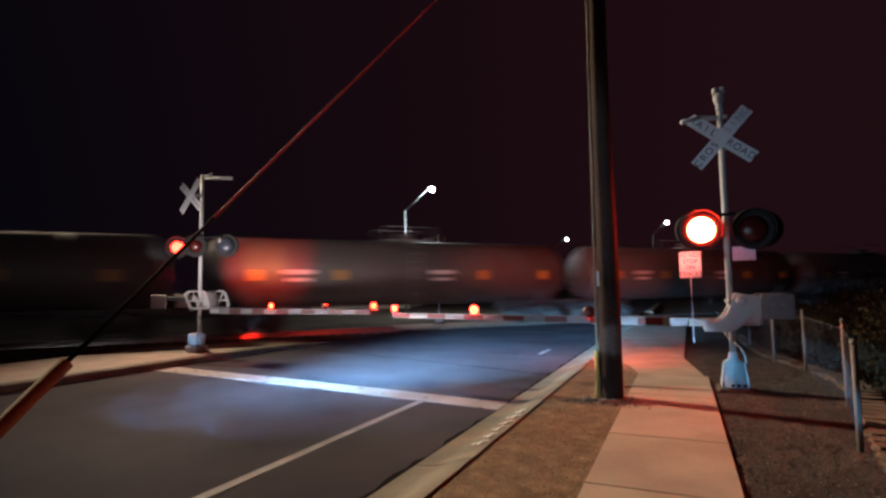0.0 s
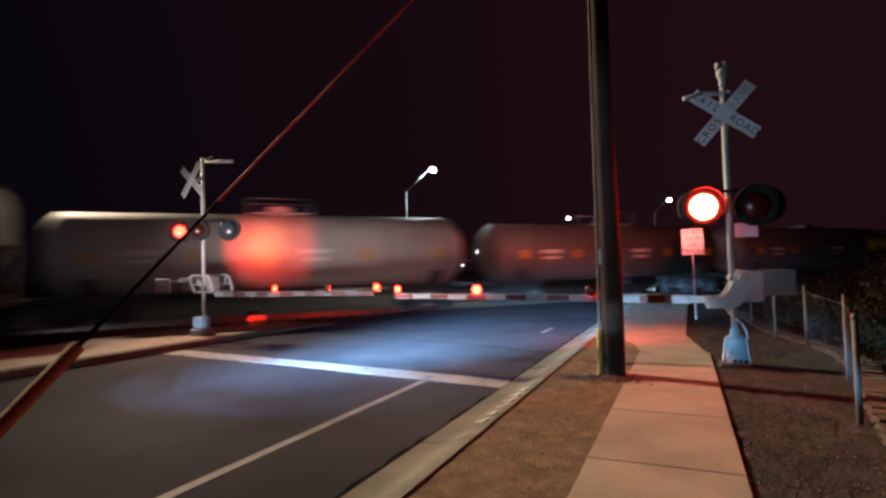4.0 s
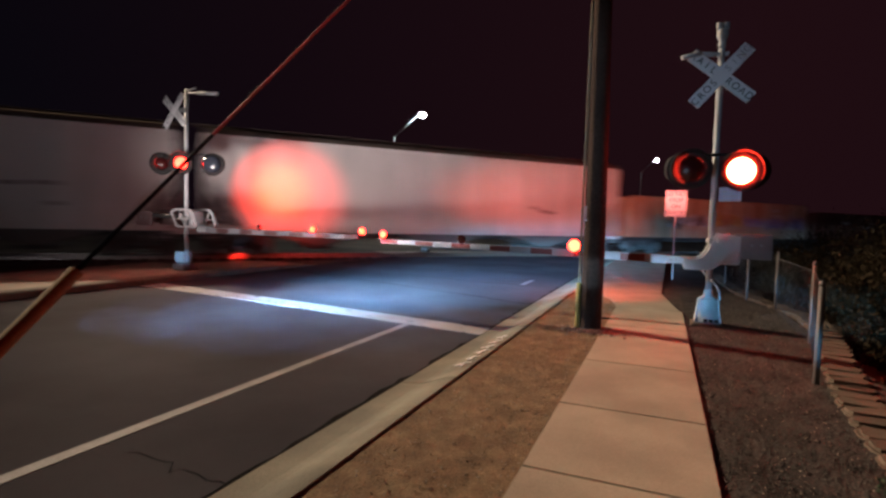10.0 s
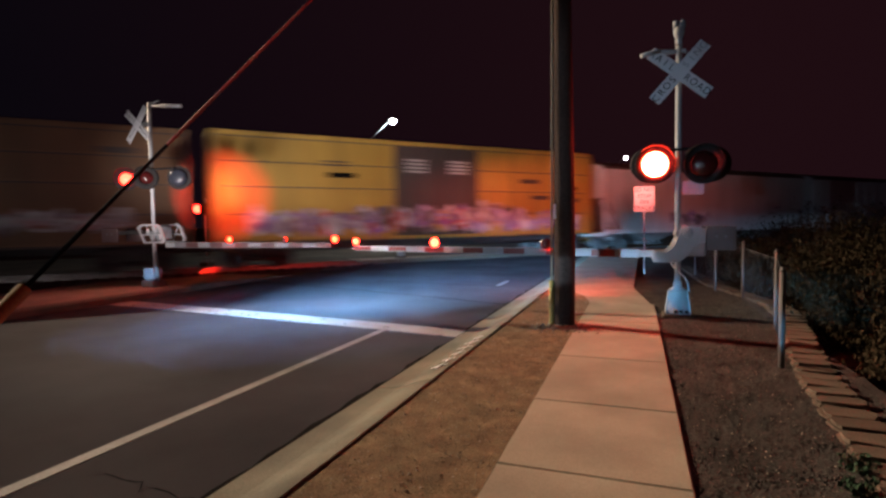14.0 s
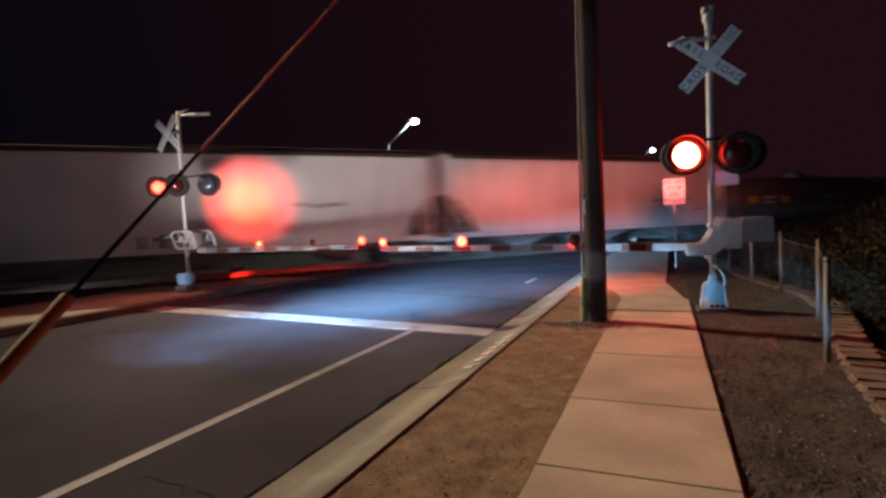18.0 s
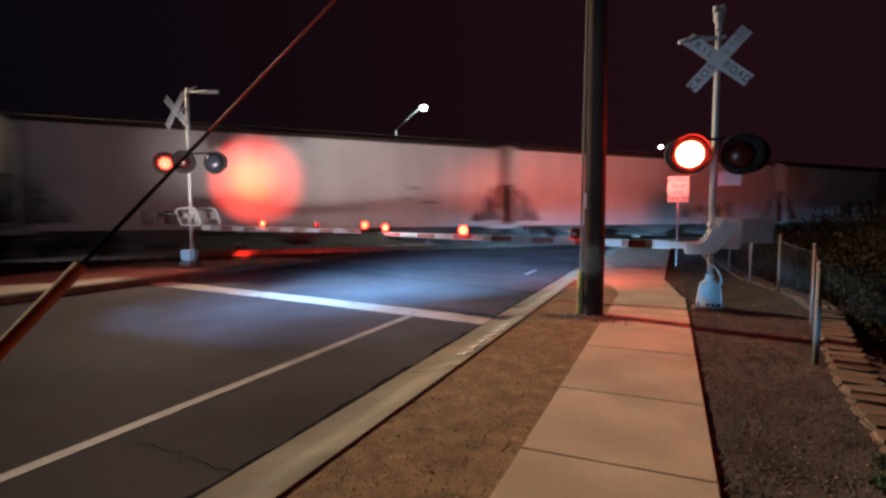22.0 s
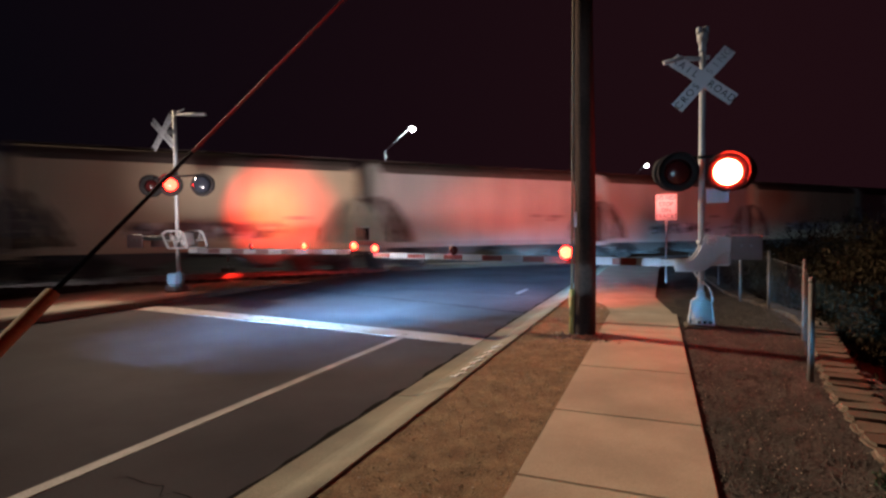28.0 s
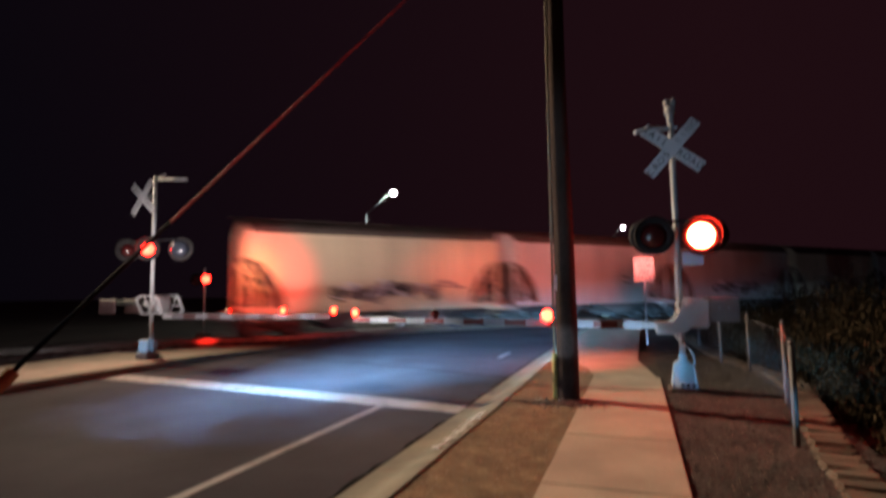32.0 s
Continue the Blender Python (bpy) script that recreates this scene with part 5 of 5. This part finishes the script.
def hopper(mat, length, bays, label, ribs=0, tag=None, seed=1, top=5.08, slope=1.45, blocks=(), cut=1.95, bow=1.8, rust=0):
    """Covered hopper: tapered ends, round roof, running board, bays. Local x forward, -y the near side, z from the rail."""
    t = thing("hopper_car", pose(0, -60, 0), label, "freight car", "freight cars of the train")
    h = length / 2 - 0.55
    W = 1.55
    eave, sill = top - 0.42, 1.12
    # body: upper full length, lower corners cut by the slope sheets
    bm = bmesh.new()
    arch = [(slope * math.sin(radians(a)) ** bow, sill + cut * math.cos(radians(a)) ** bow) for a in (0, 25, 48, 70, 90)]
    out = [(-h, eave)] + [(-h + u, z) for u, z in arch] + [(h - u, z) for u, z in arch[::-1]] + [(h, eave)]
    prof = [(-W, 0.0), (-W * 0.93, 0.2), (-W * 0.6, 0.36), (0, 0.42), (W * 0.6, 0.36), (W * 0.93, 0.2), (W, 0.0)]
    lo = {s: [bm.verts.new((x, s * W, z)) for x, z in out] for s in (-1, 1)}
    for s in (-1, 1):
        bm.faces.new(lo[s] if s > 0 else lo[s][::-1])
    for j in range(len(out) - 1):
        f = bm.faces.new((lo[-1][j], lo[-1][j + 1], lo[1][j + 1], lo[1][j]))
        f.material_index = 1 if 1 <= j <= 4 or len(out) - 6 <= j <= len(out) - 3 else 0
    ends = []
    for x, side in ((-h, 0), (h, len(out) - 1)):
        mid = [bm.verts.new((x, y, eave + dz)) for y, dz in prof[1:-1]]
        ends.append([lo[-1][side], *mid, lo[1][side]])
        bm.faces.new(ends[-1])
    for j in range(len(prof) - 1):
        bm.faces.new((ends[0][j], ends[0][j + 1], ends[1][j + 1], ends[1][j]))
    part("body", finish(bm), [mat, P_SLOPE], t)
    bm = bmesh.new()
    strips = [[bm.verts.new((x, y * 1.004, eave + dz + 0.012)) for y, dz in prof] for x in (-h - 0.04, h + 0.04)]
    for j in range(len(prof) - 1):
        bm.faces.new((strips[0][j], strips[0][j + 1], strips[1][j + 1], strips[1][j]))
    part("roof", finish(bm, True), P_ROOF, t, "dark grey curved roof sheet")
    for s in (-1, 1):
        part("side_sill", boxes((-h, h, s * W - 0.05, s * W + 0.05, sill - 0.12, sill + 0.12)), mat, t)
        part("roof_rail", boxes((-h, h, s * (W + 0.02) - 0.04, s * (W + 0.02) + 0.04, eave - (0.15 if bays == 2 else 0.06), eave + 0.05)), P_ROOF if bays == 2 else mat, t)
    for sx in (-1, 1):
        for s in (-1, 1):
            part("end_post", boxes((sx * h - 0.06, sx * h + 0.06, s * W - 0.07, s * W + 0.07, sill, eave)), mat, t)
            part("side_post", boxes((sx * (h - slope * 0.5) - 0.04, sx * (h - slope * 0.5) + 0.04, s * (W - 0.06) - 0.04, s * (W - 0.06) + 0.04, sill, sill + 1.0)), mat, t)
        part("end_platform", boxes((sx * (h + 0.2) - 0.3, sx * (h + 0.2) + 0.3, -1.45, 1.45, sill - 0.25, sill - 0.05)), mat, t)
        ladder(t, sx * (h - 0.25), -W - 0.05, 0.6, eave, mat)
        for yb in (-1.2, 1.2):
            part("slope_brace", tubes(((sx * h, yb, sill + cut - 0.1), (sx * (h - slope * 0.8), yb, sill), 0.05), seg=8), mat, t)
    part("center_sill", boxes((-length / 2 + 0.4, length / 2 - 0.4, -0.25, 0.25, 0.75, 1.1)), DARK, t)
    span = (2 * h - 2 * slope) / bays
    for b in range(bays):
        cx = -h + slope + span * (b + 0.5)
        part("hopper_bay", prism([(cx - span * 0.46, 1.12), (cx + span * 0.46, 1.12), (cx + 0.35, 0.45), (cx - 0.35, 0.45)], -1.2, 1.2), P_BAY, t)
        part("outlet_gate", boxes((cx - 0.5, cx + 0.5, -1.45, 1.45, 0.3, 0.45)), DARK, t)
    rb = part("running_board", boxes((-h - 0.3, h + 0.3, -0.35, 0.35, top + 0.1, top + 0.14)), P_ROOF, t)
    n = 8
    for k in range(n):
        x = -h + 2 * h * k / (n - 1)
        part("board_support", boxes((x - 0.04, x + 0.04, -0.75, 0.75, top - 0.02, top + 0.1)), P_ROOF, rb)
        if k < n - 1:
            part("hatch", boxes((x + 0.5, x + 1.4, -0.3, 0.3, top - 0.03, top + 0.09), bevel=0.03), P_ROOF, t)
    if ribs:
        rm_ = mesh_of("rib", boxes((-0.035, 0.035, -W - 0.06, -W, sill + 0.12, eave - 0.05)), mat)
        for k in range(ribs):
            x = -h + slope * 0.5 + (2 * h - slope) * k / (ribs - 1)
            part("rib", rm_, None, t, m=pose(x, 0, 0))
    rnd = random.Random(seed)
    for k in range(rust):
        # rust blooming under the eave between the ribs
        x, w = -h + 1.2 + (2 * h - 2.4) * k / (rust - 1), rnd.uniform(0.38, 0.58)
        zb, zt = rnd.uniform(2.5, 3.2), eave - 0.2
        part("rust_patch", prism([(x - w, zt), (x - w * rnd.uniform(0.8, 1.1), (zb + zt) / 2), (x - w * 0.6, zb), (x, zb - rnd.uniform(0, 0.3)), (x + w * 0.7, zb + 0.1), (x + w * rnd.uniform(0.8, 1.1), (zb + zt) / 2), (x + w, zt)], -W - 0.005, -W - 0.001), P_RUSTY, t, "dark orange rust")
    for a, b, c, d in blocks:
        part("graffiti", boxes((a, b, -W - 0.006, -W - 0.001, c, d)), SPRAYS[1], t, "dark block letter")
    for k in range(3):
        x, z = rnd.uniform(h * 0.35, h * 0.75), rnd.uniform(1.7, 2.7)
        part("reporting_mark", boxes((x, x + rnd.uniform(0.4, 0.9), -W - 0.006, -W - 0.001, z, z + 0.15)), P_MARK, t)
    for k, (area, mats) in enumerate(tag or ()):
        graffiti(t, *area, -W - 0.002, [SPRAYS[i] for i in mats], seed + 100 * k)
    running_gear(t, h + 0.35, h - 1.15)
    return t


def tank(mat, length, label, plac=P_ORG, radius=1.5, seed=2, panel=None, gear_top=True):
    t = thing("tank_car", pose(0, -60, 0), label, "freight car", "freight cars of the train")
    h = length / 2 - 0.75
    zc = 1.05 + radius
    bm = lathe([(0.0, -h), (radius * 0.45, -h + 0.06), (radius * 0.8, -h + 0.25), (radius, -h + 0.6), (radius, h - 0.6), (radius * 0.8, h - 0.25), (radius * 0.45, h - 0.06), (0.0, h)], 36, "X")
    bmesh.ops.translate(bm, verts=bm.verts[:], vec=(0, 0, zc))
    part("tank", bm, mat, t)
    for x in (-h * 0.62, -h * 0.2, h * 0.2, h * 0.62):
        band = lathe([(radius + 0.001, x - 0.05), (radius + 0.014, x - 0.05), (radius + 0.014, x + 0.05), (radius + 0.001, x + 0.05)], 36, "X")
        bmesh.ops.translate(band, verts=band.verts[:], vec=(0, 0, zc))
        part("band", band, mat, t)
    part("dome", tubes(((0, 0, zc + radius - 0.1), (0, 0, zc + radius + 0.35), 0.45)), mat, t)
    part("valve_platform", boxes((-1.2, 1.2, -0.9, 0.9, zc + radius - 0.02, zc + radius + 0.03)), STEEL, t)
    part("safety_rail", tubes(((-1.2, -0.9, zc + radius + 0.6), (1.2, -0.9, zc + radius + 0.6), 0.02), ((-1.2, -0.9, zc + radius), (-1.2, -0.9, zc + radius + 0.6), 0.02), ((1.2, -0.9, zc + radius), (1.2, -0.9, zc + radius + 0.6), 0.02), ((-1.2, 0.9, zc + radius + 0.6), (1.2, 0.9, zc + radius + 0.6), 0.02), ((-1.2, 0.9, zc + radius), (-1.2, 0.9, zc + radius + 0.6), 0.02), ((1.2, 0.9, zc + radius), (1.2, 0.9, zc + radius + 0.6), 0.02), seg=6), STEEL, t)
    ladder(t, 0.0, -radius - 0.06, 0.7, zc + radius * 0.85, STEEL)
    for sx in (-1, 1):
        part("stub_sill", boxes((sx * (h - 1.6) - 1.9, sx * (h - 1.6) + 1.9, -0.3, 0.3, 0.75, 1.15)), DARK, t)
        part("saddle", prism([(-1.2, 1.0), (1.2, 1.0), (1.35, 1.75), (-1.35, 1.75)], sx * (h - 1.6) - 0.3, sx * (h - 1.6) + 0.3, "X"), DARK, t)
        part("end_railing", tubes(((sx * (h + 0.3), -1.3, 1.0), (sx * (h + 0.3), -1.3, 2.2), 0.022), ((sx * (h + 0.3), 1.3, 1.0), (sx * (h + 0.3), 1.3, 2.2), 0.022), ((sx * (h + 0.3), -1.3, 2.2), (sx * (h + 0.3), 1.3, 2.2), 0.022), seg=6), DARK, t)
        part("end_platform", boxes((sx * (h + 0.1) - 0.35, sx * (h + 0.1) + 0.35, -1.4, 1.4, 0.95, 1.05)), DARK, t)
    part("walkway", boxes((-h, h, -radius - 0.02, -radius + 0.2, 1.12, 1.18)), DARK, t)
    rnd = random.Random(seed)
    for x in (-h * 0.8, -h * 0.4, h * 0.4, h * 0.8):
        part("placard", boxes((x - 0.21, x + 0.21, -radius - 0.06, -radius - 0.03, zc - 0.35, zc + 0.07)), plac, t)
    for x in (-h * 0.6, h * 0.15):
        part("reporting_mark", boxes((x - 0.6, x + 0.6, -radius - 0.03, -radius - 0.016, zc - 0.1, zc + 0.08), (x - 0.45, x + 0.45, -radius - 0.03, -radius - 0.016, zc - 0.4, zc - 0.26)), P_PLAC, t)
    if panel:
        part("advert_panel", boxes((panel[0], panel[1], -radius - 0.04, -radius - 0.02, zc - 0.24, zc + 0.63)), P_YSIGN, t, "yellow rectangular panel on the tank side")
        part("warning_board", boxes((panel[1] - 1.6, panel[1] + 0.9, -radius - 0.038, -radius - 0.02, zc - 0.75, zc - 0.26)), P_RUST, t, "red lettered board, illegible")
    running_gear(t, h + 0.55, h - 1.6)
    return t


def boxcar(mat, length, top, label, door=P_DOOR, marks=True, tag=None, seed=3, door_w=3.6, door_at=0.0):
    t = thing("box_car", pose(0, -60, 0), label, "freight car", "freight cars of the train")
    h, W = length / 2 - 0.55, 1.55
    part("body", prism([(-W, 1.05), (W, 1.05), (W, top - 0.2), (0.9 * W, top - 0.06), (0, top), (-0.9 * W, top - 0.06), (-W, top - 0.2)], -h, h, "X"), mat, t)
    for z in (1.15, 2.25, 3.35, 4.35, top - 0.25):
        part("side_rib", boxes((-h, h, -W - 0.03, -W, z - 0.035, z + 0.035)), mat, t)
        # the shade below each rib is painted as a thin dark strip
        part("panel_seam", boxes((-h, h, -W - 0.012, -W - 0.001, z - 0.085, z - 0.04)), P_DOOR, t, "dark line painted as shade under the side rib")
    part("roof_cap", boxes((-h - 0.05, h + 0.05, -W - 0.05, -W + 0.25, top - 0.22, top - 0.12)), mat, t)
    if door:
        d = part("door", boxes((door_at - door_w / 2, door_at + door_w / 2, -W - 0.09, -W - 0.035, 1.2, top - 0.3)), door, t, "wide sliding side door")
        for k in range(4):
            x = door_at - door_w / 2 + door_w * (k + 0.5) / 4
            part("door_rod", tubes(((x, -W - 0.11, 1.25), (x, -W - 0.11, top - 0.35), 0.022), seg=6), door, d)
        for px in (-door_w * 0.26, door_w * 0.26):
            for j in range(4):
                part("notice", boxes((door_at + px - 0.55, door_at + px + 0.55, -W - 0.1, -W - 0.092, top - 1.0 - 0.17 * j, top - 0.9 - 0.17 * j)), P_PLAC, d)
        part("door_track", boxes((door_at - door_w, door_at + door_w, -W - 0.12, -W - 0.02, 1.08, 1.18)), mat, t)
    rnd = random.Random(seed)
    if marks:
        for k in range(6):
            x, z = rnd.choice((-1, 1)) * rnd.uniform(h * 0.35, h * 0.85), rnd.uniform(2.6, 4.4)
            part("reporting_mark", boxes((x - 0.6, x + 0.6, -W - 0.008, -W - 0.001, z, z + 0.22)), rnd.choice((SIGNBLACK, P_DOOR, P_PLAC)), t)
    for sx in (-1, 1):
        ladder(t, sx * (h - 0.3), -W - 0.05, 0.6, top - 0.3, mat)
        part("end_corner", boxes((sx * h - 0.05, sx * h + 0.05, -W - 0.04, -W + 0.1, 1.05, top - 0.2)), mat, t)
        part("end_platform", boxes((sx * (h + 0.15) - 0.2, sx * (h + 0.15) + 0.2, -1.2, 1.2, 1.0, 1.08)), DARK, t)
    part("center_sill", boxes((-length / 2 + 0.4, length / 2 - 0.4, -0.3, 0.3, 0.7, 1.0)), DARK, t)
    part("under_rod", tubes(((-h + 2.5, -0.9, 0.7), (h - 2.5, -0.9, 0.7), 0.05), seg=8), DARK, t)
    for k, (area, mats) in enumerate(tag or ()):
        graffiti(t, *area, -W - 0.13, [SPRAYS[i] for i in mats], seed + 100 * k)
    running_gear(t, h + 0.35, h - 1.7)
    return t


def gondola(mat, length, top, label, tag=None, seed=5):
    t = thing("gondola_car", pose(0, -60, 0), label, "freight car", "freight cars of the train")
    h, W = length / 2 - 0.55, 1.5
    part("floor", boxes((-h, h, -W, W, 1.0, 1.15)), mat, t)
    for s in (-1, 1):
        part("side", boxes((-h, h, s * W - 0.04, s * W + 0.04, 1.0, top)), mat, t)
        part("top_chord", boxes((-h, h, s * W - 0.09, s * W + 0.09, top - 0.06, top + 0.08)), mat, t)
        part("end", boxes((s * h - 0.05, s * h + 0.05, -W, W, 1.0, top)), mat, t)
    rib = mesh_of("rib", boxes((-0.07, 0.07, -W - 0.12, -W - 0.04, 1.0, top - 0.06)), mat)
    n = int(length / 1.2)
    for k in range(n + 1):
        part("rib", rib, None, t, m=pose(-h + 2 * h * k / n, 0, 0))
    rnd = random.Random(seed)
    for k in range(5):
        x, z = rnd.uniform(-h * 0.85, h * 0.8), rnd.uniform(1.6, top - 0.5)
        part("reporting_mark", boxes((x - 0.5, x + 0.5, -W - 0.13, -W - 0.122, z, z + 0.22)), P_PLAC, t)
    part("center_sill", boxes((-length / 2 + 0.4, length / 2 - 0.4, -0.3, 0.3, 0.7, 1.0)), DARK, t)
    for k, (area, mats) in enumerate(tag or ()):
        graffiti(t, *area, -W - 0.13, [SPRAYS[i] for i in mats], seed + 100 * k)
    running_gear(t, h + 0.35, h - 1.7)
    return t


SPEED = 21.4
WH = "white covered hopper car with {} graffiti, rolling on the track"
TK = "black cylindrical tank car with orange placards, rolling on the track"
# one car a row: seconds at which its front coupling passes the reference mark, builder, arguments
CARS = [
    (-3.25, tank, dict(mat=P_TANK, label=TK, seed=1)),
    (-2.4, tank, dict(mat=P_TANK, label=TK, seed=2)),
    (-1.55, tank, dict(mat=P_TANK, label=TK, seed=3)),
    (-0.68, tank, dict(mat=P_TANK, label=TK, seed=4)),
    (0.19, tank, dict(mat=P_TANK, label=TK, seed=5)),
    (1.042, tank, dict(mat=P_TANK, label=TK, seed=6)),
    (1.936, tank, dict(mat=P_TANK, label="black tank car with a yellow side panel, rolling on the track", panel=(4.75, 7.5), seed=7)),
    (2.79, tank, dict(mat=P_TANK, label=TK, seed=8)),
    (3.6, tank, dict(mat=P_PALE, label="pale tank car with top platform, rolling on the track", radius=1.62, seed=9)),
    (4.453, hopper, dict(mat=P_CREAM, bays=3, label="cream covered hopper car with green and blue graffiti", tag=(((0.9, 5.3, 1.25, 2.1), (0, 7, 0, 4)), ((1.3, 4.8, 2.0, 2.5), (8, 4, 8)), ((-4.6, -1.0, 1.5, 2.2), (9, 3))), seed=11)),
    (5.448, hopper, dict(mat=P_CREAM, bays=3, label="cream covered hopper car with dark graffiti along the sill", tag=(((-6.0, 0.6, 1.2, 2.1), (9, 3, 1, 9)), ((0.8, 7.2, 1.25, 2.25), (1, 0, 5, 7, 3)), ((2.0, 6.2, 2.2, 2.5), (9, 6))), seed=12)),
    (6.375, tank, dict(mat=P_TANK, label=TK, seed=13)),
    (7.227, gondola, dict(mat=P_GOND, top=2.85, label="low brown gondola car, rolling on the track", seed=14)),
    (8.331, gondola, dict(mat=P_GONDPALE, top=3.25, label="tan ribbed gondola car covered in graffiti", tag=(((-5.4, -1.8, 1.55, 2.5), (5, 1, 5)), ((-1.7, 1.5, 1.55, 2.55), (6, 6, 9)), ((1.6, 7.8, 1.55, 2.5), (7, 0, 7, 5))), seed=15)),
    (9.143, hopper, dict(mat=P_WHITE, bays=3, label=WH.format("little"), seed=16)),
    (10.16, hopper, dict(mat=P_WHITE, bays=3, label=WH.format("no"), seed=17)),
    (11.132, hopper, dict(mat=P_WHITE, bays=3, ribs=14, label=WH.format("black"), tag=(((-0.5, 4.8, 1.5, 2.4), (1, 5, 1)),), seed=18)),
    (12.123, hopper, dict(mat=P_WHITE, bays=3, label=WH.format("dark"), tag=(((-4.85, -1.2, 1.4, 2.4), (1, 5, 1, 7)),), seed=19)),
    (13.135, boxcar, dict(mat=P_YELLOW, top=5.58, label="yellow high box car with dark doors and purple graffiti", tag=(((-8.6, 8.6, 1.2, 2.5), (5, 7, 5, 2, 7, 3)), ((-4.0, 5.0, 1.6, 2.75), (5, 7, 1, 5))), seed=20, door_w=4.4)),
    (14.092, boxcar, dict(mat=P_TAN, top=5.48, label="brown high box car with pale graffiti", door=None, tag=(((1.0, 7.5, 1.5, 2.4), (5, 5, 3)),), seed=21)),
    (15.0, tank, dict(mat=P_TANK, label=TK, seed=22)),
    (15.86, tank, dict(mat=P_TANK, label=TK, plac=P_YSIGN, seed=23)),
    (16.734, hopper, dict(mat=P_WHITE, bays=3, label=WH.format("little"), seed=24)),
    (17.667, hopper, dict(mat=P_WHITE, bays=3, label=WH.format("no"), seed=25)),
    (18.613, hopper, dict(mat=P_ORANGE, bays=3, ribs=14, rust=13, label="rusty yellow covered hopper car, rolling on the track", seed=26)),
    (19.53, hopper, dict(mat=P_WHITE, bays=3, label=WH.format("dark block"), blocks=((-3.7, -2.6, 1.6, 2.2), (-2.75, -2.1, 1.25, 2.5), (-1.5, -0.55, 1.65, 2.3), (-0.1, 0.6, 1.3, 2.5), (0.3, 1.2, 1.5, 1.7), (1.2, 2.1, 2.05, 2.27)), seed=27)),
    (20.519, hopper, dict(mat=P_WHITE, bays=3, label=WH.format("black"), tag=(((1.6, 5.9, 1.25, 2.35), (1, 6, 1, 5)),), seed=28)),
    (21.51, hopper, dict(mat=P_WHITE, bays=3, label=WH.format("no"), seed=29)),
    (22.427, hopper, dict(mat=P_WHITE, bays=3, label=WH.format("blue"), tag=(((1.3, 2.6, 1.3, 2.3), (0, 7)), ((2.5, 6.4, 1.2, 2.45), (9, 5, 9, 3)), ((6.2, 7.5, 1.3, 2.3), (0, 7))), seed=30)),
    (23.435, hopper, dict(mat=P_WHITE, bays=3, label=WH.format("no"), seed=31)),
    (24.373, boxcar, dict(mat=P_RUST, top=4.75, label="rust red box car, rolling on the track", door=P_RUST, seed=32, door_w=3.0)),
]
SHORT = (25.397, 25.99, 26.59, 27.202, 27.817, 28.422, 29.035, 29.63, 30.227, 30.843, 31.43)
for i, t0 in enumerate(SHORT):
    CARS.append((t0, hopper, dict(mat=(P_GREY, P_CREAM, P_GREY)[i % 3], bays=2, label="grey two-bay covered hopper car with dark graffiti, rolling on the track", slope=1.6, top=4.88, cut=2.2, bow=1.25,
                                  tag=((((-2.8, 3.2, 1.45, 2.5), (0, 5, 0)),) if i == 5 else (((-2.5, 2.5, 1.4, 2.3), (1, 5, 1)),)) if i % 3 else None, seed=40 + i)))
ends = [t for t, *_ in CARS[1:]] + [32.04]
TRAIN = []
made = {}
for (t0, build, args), t1 in zip(CARS, ends):
    length = (t1 - t0) * SPEED
    TRAIN.append((build(length=length, **args), t0, length))


# ---------- what moves ----------
def motions():
    for ob, t0, length in TRAIN:
        rows = [(t, rail_pose((t - t0) * SPEED - length / 2, 0.015)) for t in (0.0, 8.0, 16.0, 24.0, 32.0)]
        walk(ob, rows)
    period = 1.3105
    first = 0.855 - 2 * period
    flips = [first + k * period / 2 for k in range(200)]
    flips = [t for t in flips if 0.04 <= t <= 31.9]
    for sh, phase in SHUTTERS:
        at = sh.matrix_basis.copy()
        turn = 0 if phase == 0 else 180
        rows = [(0.0, at @ pose(0, 0, 0, 0, 0, turn))]
        for on in flips:
            rows.append((on - 0.03, at @ pose(0, 0, 0, 0, 0, turn)))
            rows.append((on - 0.01, at @ pose(0, 0, 0, 0, 0, turn + 60)))
            rows.append((on + 0.01, at @ pose(0, 0, 0, 0, 0, turn + 120)))
            turn += 180
            rows.append((on + 0.03, at @ pose(0, 0, 0, 0, 0, turn)))
        rows.append((32.0, at @ pose(0, 0, 0, 0, 0, turn)))
        walk(sh, rows)
    for plate, phase in SWINGS:
        at = plate.matrix_basis.copy()
        swing = 88 if phase == 0 else 0
        rows = [(0.0, at @ pose(0, 0, 0, 0, swing, 0))]
        for on in flips:
            rows.append((on - 0.03, at @ pose(0, 0, 0, 0, swing, 0)))
            swing = 88 - swing
            rows.append((on + 0.03, at @ pose(0, 0, 0, 0, swing, 0)))
        rows.append((32.0, at @ pose(0, 0, 0, 0, swing, 0)))
        walk(plate, rows)


motions()
